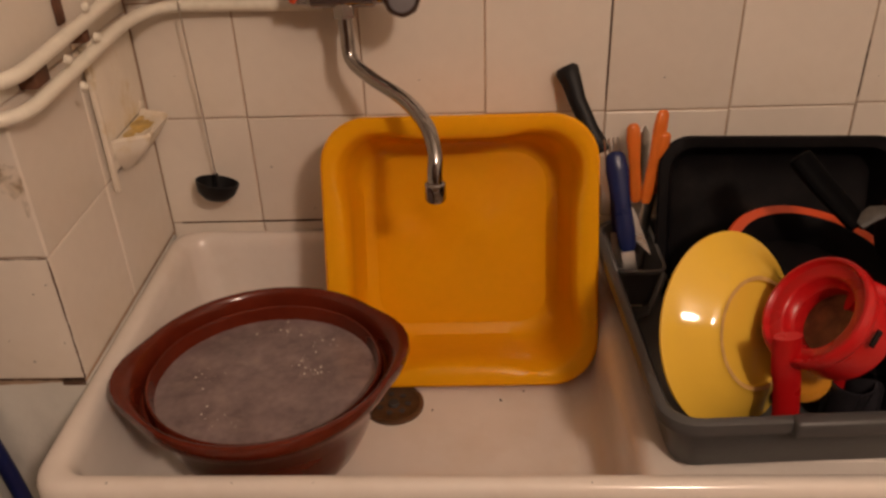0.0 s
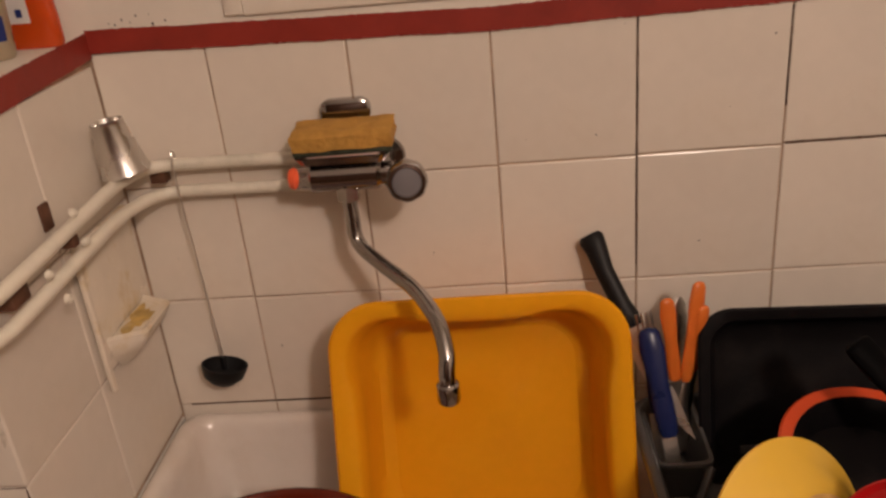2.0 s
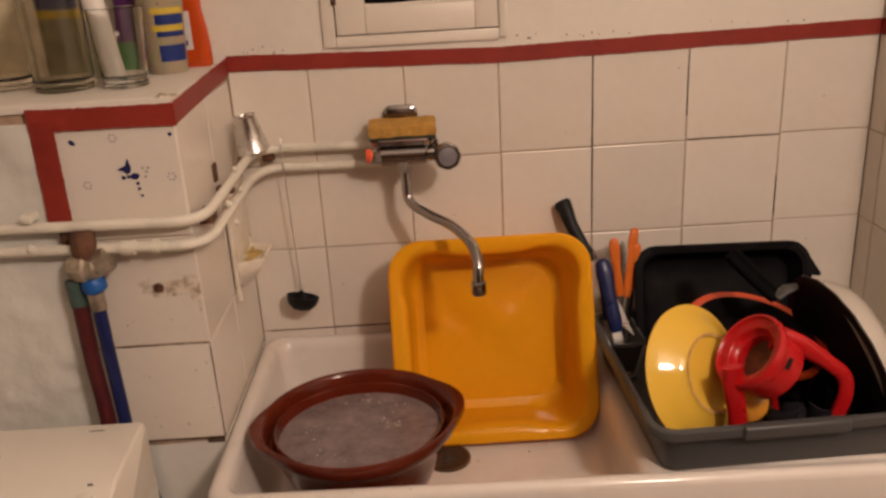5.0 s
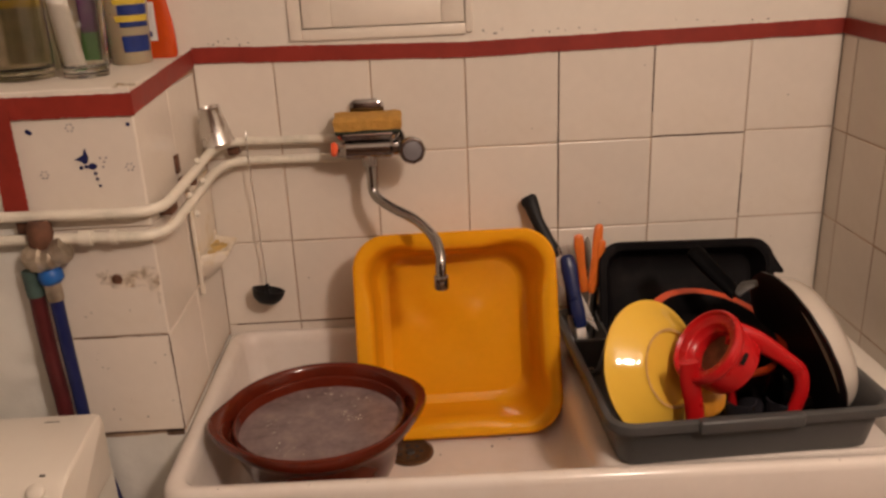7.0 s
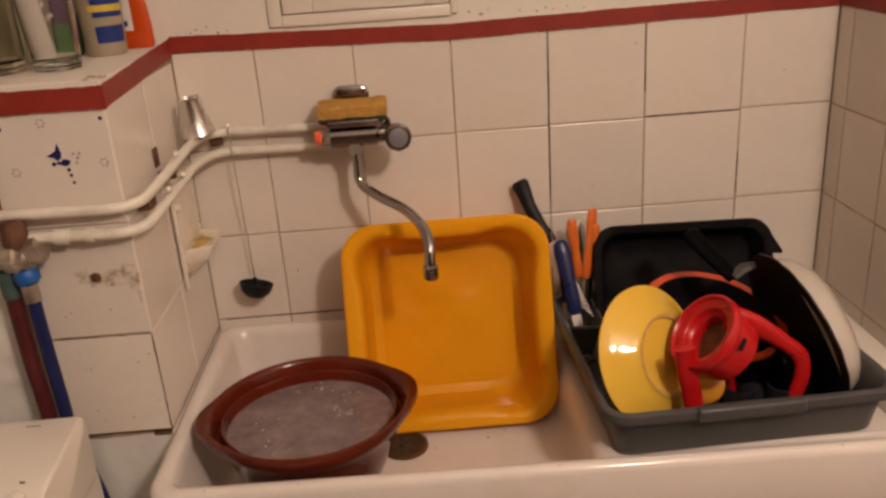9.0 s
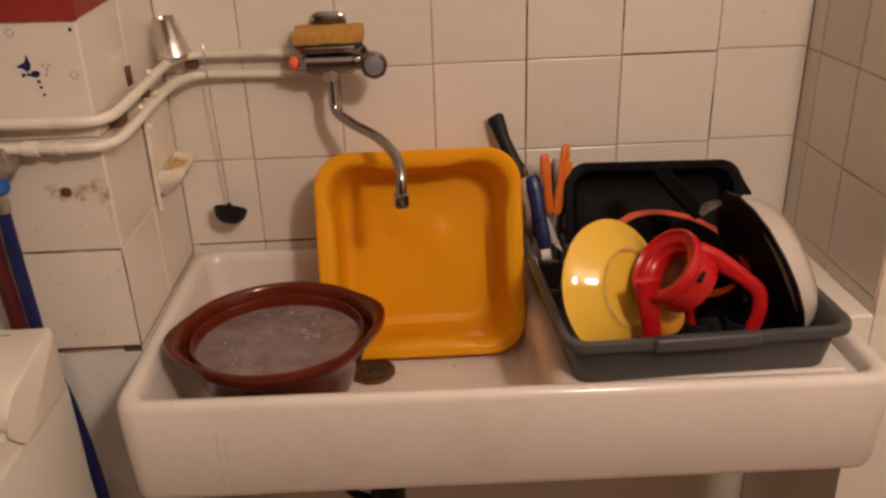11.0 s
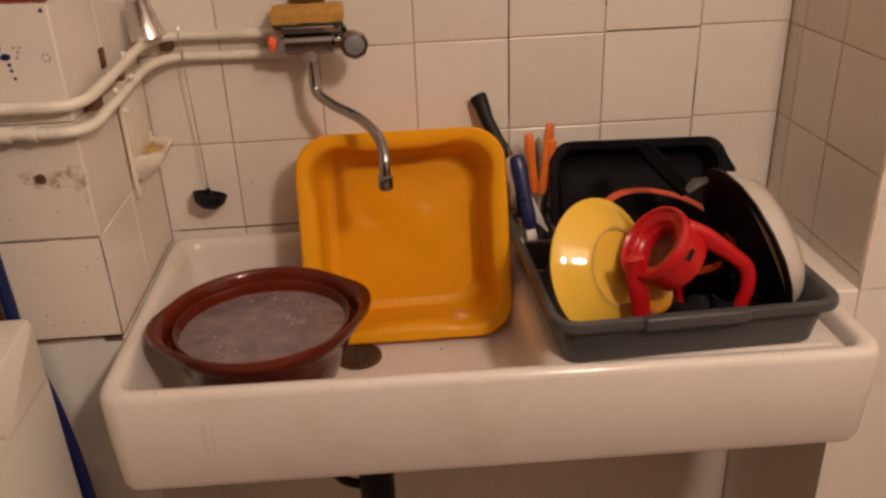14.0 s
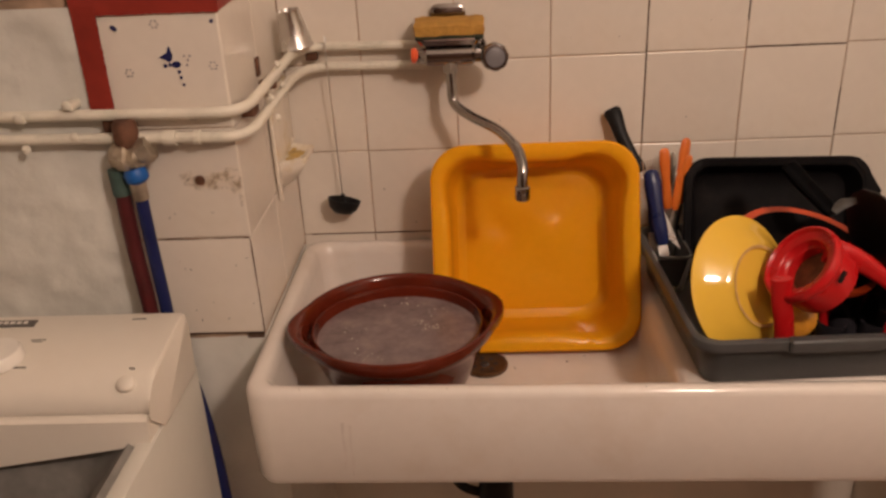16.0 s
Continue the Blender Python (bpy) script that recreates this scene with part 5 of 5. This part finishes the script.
part("label_patch", box(-0.024, 0.008, -0.0203, -0.0188, 0.026, 0.082, 0.0004, 1), LABELW, ob_, "white label")
part("label_patch", box(-0.006, 0.001, -0.0209, -0.0204, 0.032, 0.040), LABELB, ob_, "small blue label mark")

# marks and stains
rs = thing("rust_stain", "ochre rust stain round an old plug hole in the tile", "stain", kind="structure")
rnd = random.Random(12)


def blot(cx, cz, rx, rz, n=36):
    """An uneven thin film on the pier's front."""
    ph = [rnd.uniform(0, 6.28) for _ in range(4)]
    bm = bmesh.new()
    ring = []
    for k in range(n):
        a = 2 * math.pi * k / n
        f = 1 + 0.22 * math.sin(2 * a + ph[0]) + 0.16 * math.sin(3 * a + ph[1]) + 0.13 * math.sin(7 * a + ph[2]) + 0.08 * math.sin(11 * a + ph[3])
        ring.append(bm.verts.new((min(cx + rx * f * math.cos(a), LW - 0.001), PF - 0.0006, cz + rz * f * math.sin(a))))
    c = bm.verts.new((min(cx, LW - 0.002), PF - 0.0006, cz))
    for k in range(n):
        if (ring[k].co - ring[(k + 1) % n].co).length > 1e-6:
            bm.faces.new((c, ring[k], ring[(k + 1) % n]))
    return bm


for cx, cz, rx, rz in ((-0.068, 1.040, 0.016, 0.009), (-0.040, 1.042, 0.014, 0.006), (-0.018, 1.038, 0.010, 0.008), (-0.047, 1.029, 0.006, 0.0035), (-0.085, 1.046, 0.008, 0.006), (-0.028, 1.052, 0.009, 0.004), (-0.060, 1.038, 0.026, 0.012), (-0.024, 1.036, 0.014, 0.012), (-0.017, 1.018, 0.004, 0.016)):
    part("stain_film", blot(cx, cz, rx, rz), STAIN, rs, smooth=False).location.y = -0.00012 * len(rs.children)
part("plug_hole", lathe([(0.007, 0), (0.006, 0.002), (0.003, 0.003)], 12), RUST, rs, "grey-brown wall plug").matrix_basis = pose(-0.069, PF - 0.0005, 1.039, 90, 0, 0)
b = bmesh.new()
rnd = random.Random(30)
for k in range(30):
    s = rnd.uniform(0.0006, 0.0018)
    x = rnd.choice([rnd.uniform(0.0, 0.16), rnd.uniform(0.41, 1.0), rnd.uniform(0.41, 0.6)])
    join(b, lathe([(s, 0), (s * 0.5, 0.0004)], 6), pose(x, -0.0012, rnd.uniform(1.294, 1.306), 90, 0, 0))
for k in range(30):
    s = rnd.uniform(0.0004, 0.0012)
    join(b, lathe([(s, 0), (s * 0.5, 0.0004)], 6), pose(rnd.uniform(0.0, 1.0), -0.0004, rnd.uniform(0.84, 1.26), 90, 0, 0))
for k in range(14):
    s = rnd.uniform(0.0005, 0.0013)
    join(b, lathe([(s, 0), (s * 0.5, 0.0004)], 6), pose(rnd.uniform(-0.14, -0.02), PF - 0.0004, rnd.uniform(0.83, 1.0), 90, 0, 0))
tagged(part("wall_speck", b, PRINT), "dark specks and chips on the wall", "specks", kind="stuff")

ch = structure("joint_chip", "dark chipped mortar under the corner tile", box(-0.040, -0.016, PF - 0.0008, PF + 0.001, 0.803, 0.8115, 0.0003, 1), JOINT, "mortar chip")
for nm, x0, x1, z0, z1 in (("h", 0.714, 0.866, 1.1178, 1.1200), ("v", 0.7112, 0.7126, 1.16, 1.262), ("v", 0.5583, 0.5598, 0.985, 1.262), ("v", 0.8663, 0.8675, 0.98, 1.05), ("h", 0.0, 0.21, 0.8232, 0.8241)):
    j = jag(x0 + z0, 0.0004)
    n = 24
    if nm == "h":
        lo = [Vector((x0 + (x1 - x0) * k / n, -0.0004, z0 + j())) for k in range(n + 1)]
        hi = [Vector((p.x, -0.0004, z1 + j())) for p in lo]
    else:
        lo = [Vector((x0 + j(), -0.0004, z0 + (z1 - z0) * k / n)) for k in range(n + 1)]
        hi = [Vector((x1 + j(), -0.0004, p.z)) for p in lo]
    back = [p + Vector((0, 0.002, 0)) for p in lo], [p + Vector((0, 0.002, 0)) for p in hi]
    tagged(part("joint_crack", loft([back[0], lo, hi, back[1]], False, False, closed=False), JOINT, smooth=False), "dark grimy open joint between tiles", "tile joint", kind="structure")

# ---- tiles, each its own piece ----
tile_mesh = {}


def tile_data(w, h):
    key = (round(w, 4), round(h, 4))
    if key not in tile_mesh:
        d, e = 0.0016, 0.006
        bm = bmesh.new()
        loft([[Vector((-w / 2, -h / 2, -e)), Vector((w / 2, -h / 2, -e)), Vector((w / 2, h / 2, -e)), Vector((-w / 2, h / 2, -e))],
              [Vector((-w / 2, -h / 2, -d)), Vector((w / 2, -h / 2, -d)), Vector((w / 2, h / 2, -d)), Vector((-w / 2, h / 2, -d))],
              [Vector((sx * (w / 2 - 0.0005), sy * (h / 2 - 0.0005), -0.0005)) for sx, sy in ((-1, -1), (1, -1), (1, 1), (-1, 1))],
              [Vector((sx * (w / 2 - 0.0016), sy * (h / 2 - 0.0016), 0)) for sx, sy in ((-1, -1), (1, -1), (1, 1), (-1, 1))]], False, True, bm=bm)
        bmesh.ops.recalc_face_normals(bm, faces=bm.faces)
        me = bpy.data.meshes.new("tile")
        bm.to_mesh(me)
        bm.free()
        me.materials.append(TILE)
        tile_mesh[key] = me
    return tile_mesh[key]


rt = random.Random(77)


def lay(parent, u0, u1, z0, z1, to_pose):
    g = 0.0016
    ob = new("tile", tile_data(u1 - u0 - g, z1 - z0 - g))
    ob.parent = parent
    ob.matrix_world = to_pose((u0 + u1) / 2, (z0 + z1) / 2) @ pose(0, 0, rt.uniform(-0.0004, 0.0002), rt.uniform(-0.25, 0.25), rt.uniform(-0.25, 0.25), 0)
    return ob


back_pose = lambda x, z: pose(x, 0, z, 90, 0, 0)
side_pose = lambda y, z: pose(LW, y, z, 90, 0, 90)
front_pose = lambda x, z: pose(x, PF, z, 90, 0, 0)
pier_pose = lambda y, z: pose(RW, y, z, 90, 0, -90)
XS = [LW, 0.110, 0.260, 0.4095, 0.559, 0.712, 0.867, RW]
ZS = [0.67, 0.8235, 0.97, 1.1185, 1.27]
# the courses sag a little towards the middle of the wall
COURSES = [(0.67, 0.8240, 0.9722, 1.1165, 1.27), (0.67, 0.8240, 0.9712, 1.1155, 1.27), (0.67, 0.8235, 0.9702, 1.1152, 1.27), (0.67, 0.8225, 0.9688, 1.1160, 1.27),
           (0.67, 0.8220, 0.9682, 1.1170, 1.27), (0.67, 0.8220, 0.9692, 1.1188, 1.27), (0.67, 0.8230, 0.9720, 1.1215, 1.27)]
for x0, x1, zs in zip(XS, XS[1:], COURSES):
    for z0, z1 in zip(zs, zs[1:]):
        lay(wall_back, x0, x1, z0, z1, back_pose)
ledge_wall = bpy.data.objects["wall_ledge"]
for y0, y1 in ((PF, -0.158), (-0.158, 0.0)):
    for z0, z1 in ((0.811, 0.957), (0.957, 1.108), (1.108, 1.258)):
        lay(ledge_wall, y0, y1, z0, z1, side_pose)
for z0, z1 in ((0.811, 0.957), (0.957, 1.108)):
    lay(ledge_wall, -0.166, LW, z0, z1, front_pose)
deco = lay(ledge_wall, -0.166, LW, 1.108, 1.258, front_pose)
tagged(deco, "cream tile with small blue bird and flower motifs")
pier_wall = bpy.data.objects["wall_pier"]
structure("sink_fillet", "cream mortar strip between sink and pier", box(0.966, RW + 0.001, PF - 0.004, -0.004, 0.66, 0.8015, 0.004, 3), PLASTER, "mortar")
structure("pier_bed", "mortar bed behind the pier tiles", box(RW + 0.001, RW + 0.004, PF, 0.0, 0.67, 1.28), GROUT)
for y0, y1 in ((PF, -0.163), (-0.163, -0.045), (-0.045, 0.0)):
    for z0, z1 in zip(ZS, ZS[1:]):
        lay(pier_wall, y0, y1, z0, z1, pier_pose)
for z0, z1 in ((0.797, 0.93), (0.93, 1.08), (1.08, 1.23), (1.23, 1.38)):
    lay(pier_wall, RW, RW + 0.150, z0, z1, front_pose)
    lay(pier_wall, RW + 0.150, RW + 0.300, z0, z1, front_pose)


def motif(polys, material, name):
    bm = bmesh.new()
    for poly in polys:
        vs = [bm.verts.new((x, PF - 0.0009, z)) for x, z in poly]
        vb = [bm.verts.new((x, PF - 0.0002, z)) for x, z in poly]
        bm.faces.new(vs)
        for i in range(len(vs)):
            jn = (i + 1) % len(vs)
            bm.faces.new((vs[i], vs[jn], vb[jn], vb[i]))
    ob = part(name, bm, material, smooth=False)
    ob.parent = deco
    ob.matrix_parent_inverse = deco.matrix_world.inverted()


def blob(cx, cz, r, n=8, sx=1.0, rot=0.0):
    out = []
    for k in range(n):
        a = 2 * math.pi * k / n
        x, z = r * sx * math.cos(a) * (1 + 0.2 * math.sin(3 * k)), r * math.sin(a)
        out.append((cx + x * math.cos(rot) - z * math.sin(rot), cz + x * math.sin(rot) + z * math.cos(rot)))
    return out


motif([[(-0.094, 1.198), (-0.086, 1.196), (-0.082, 1.192), (-0.078, 1.194), (-0.076, 1.200), (-0.079, 1.212), (-0.083, 1.203), (-0.086, 1.202)], blob(-0.087, 1.188, 0.0025), blob(-0.073, 1.189, 0.0042, 9, 1.4), blob(-0.081, 1.189, 0.0022),
       blob(-0.070, 1.173, 0.002), blob(-0.071, 1.180, 0.0022), blob(-0.068, 1.164, 0.0018), blob(-0.142, 1.235, 0.0028, 8, 1.7, -0.6), blob(-0.126, 1.127, 0.0032, 8, 1.6, 0.4), blob(-0.022, 1.239, 0.0024), blob(-0.021, 1.126, 0.0024, 8, 1.6, -0.7)], BLUEINK, "blue_motif")
flowers = []
for cx, cz in ((-0.133, 1.181), (-0.064, 1.124), (-0.028, 1.186), (-0.092, 1.238)):
    for k in range(6):
        flowers.append(blob(cx + 0.0045 * math.cos(k * 1.047), cz + 0.0045 * math.sin(k * 1.047), 0.0013, 6))
for cx, cz in ((-0.062, 1.199), (-0.058, 1.194), (-0.060, 1.188), (-0.055, 1.199)):
    flowers.append(blob(cx, cz, 0.0016, 6))
motif(flowers, GREYINK, "flower_motif")
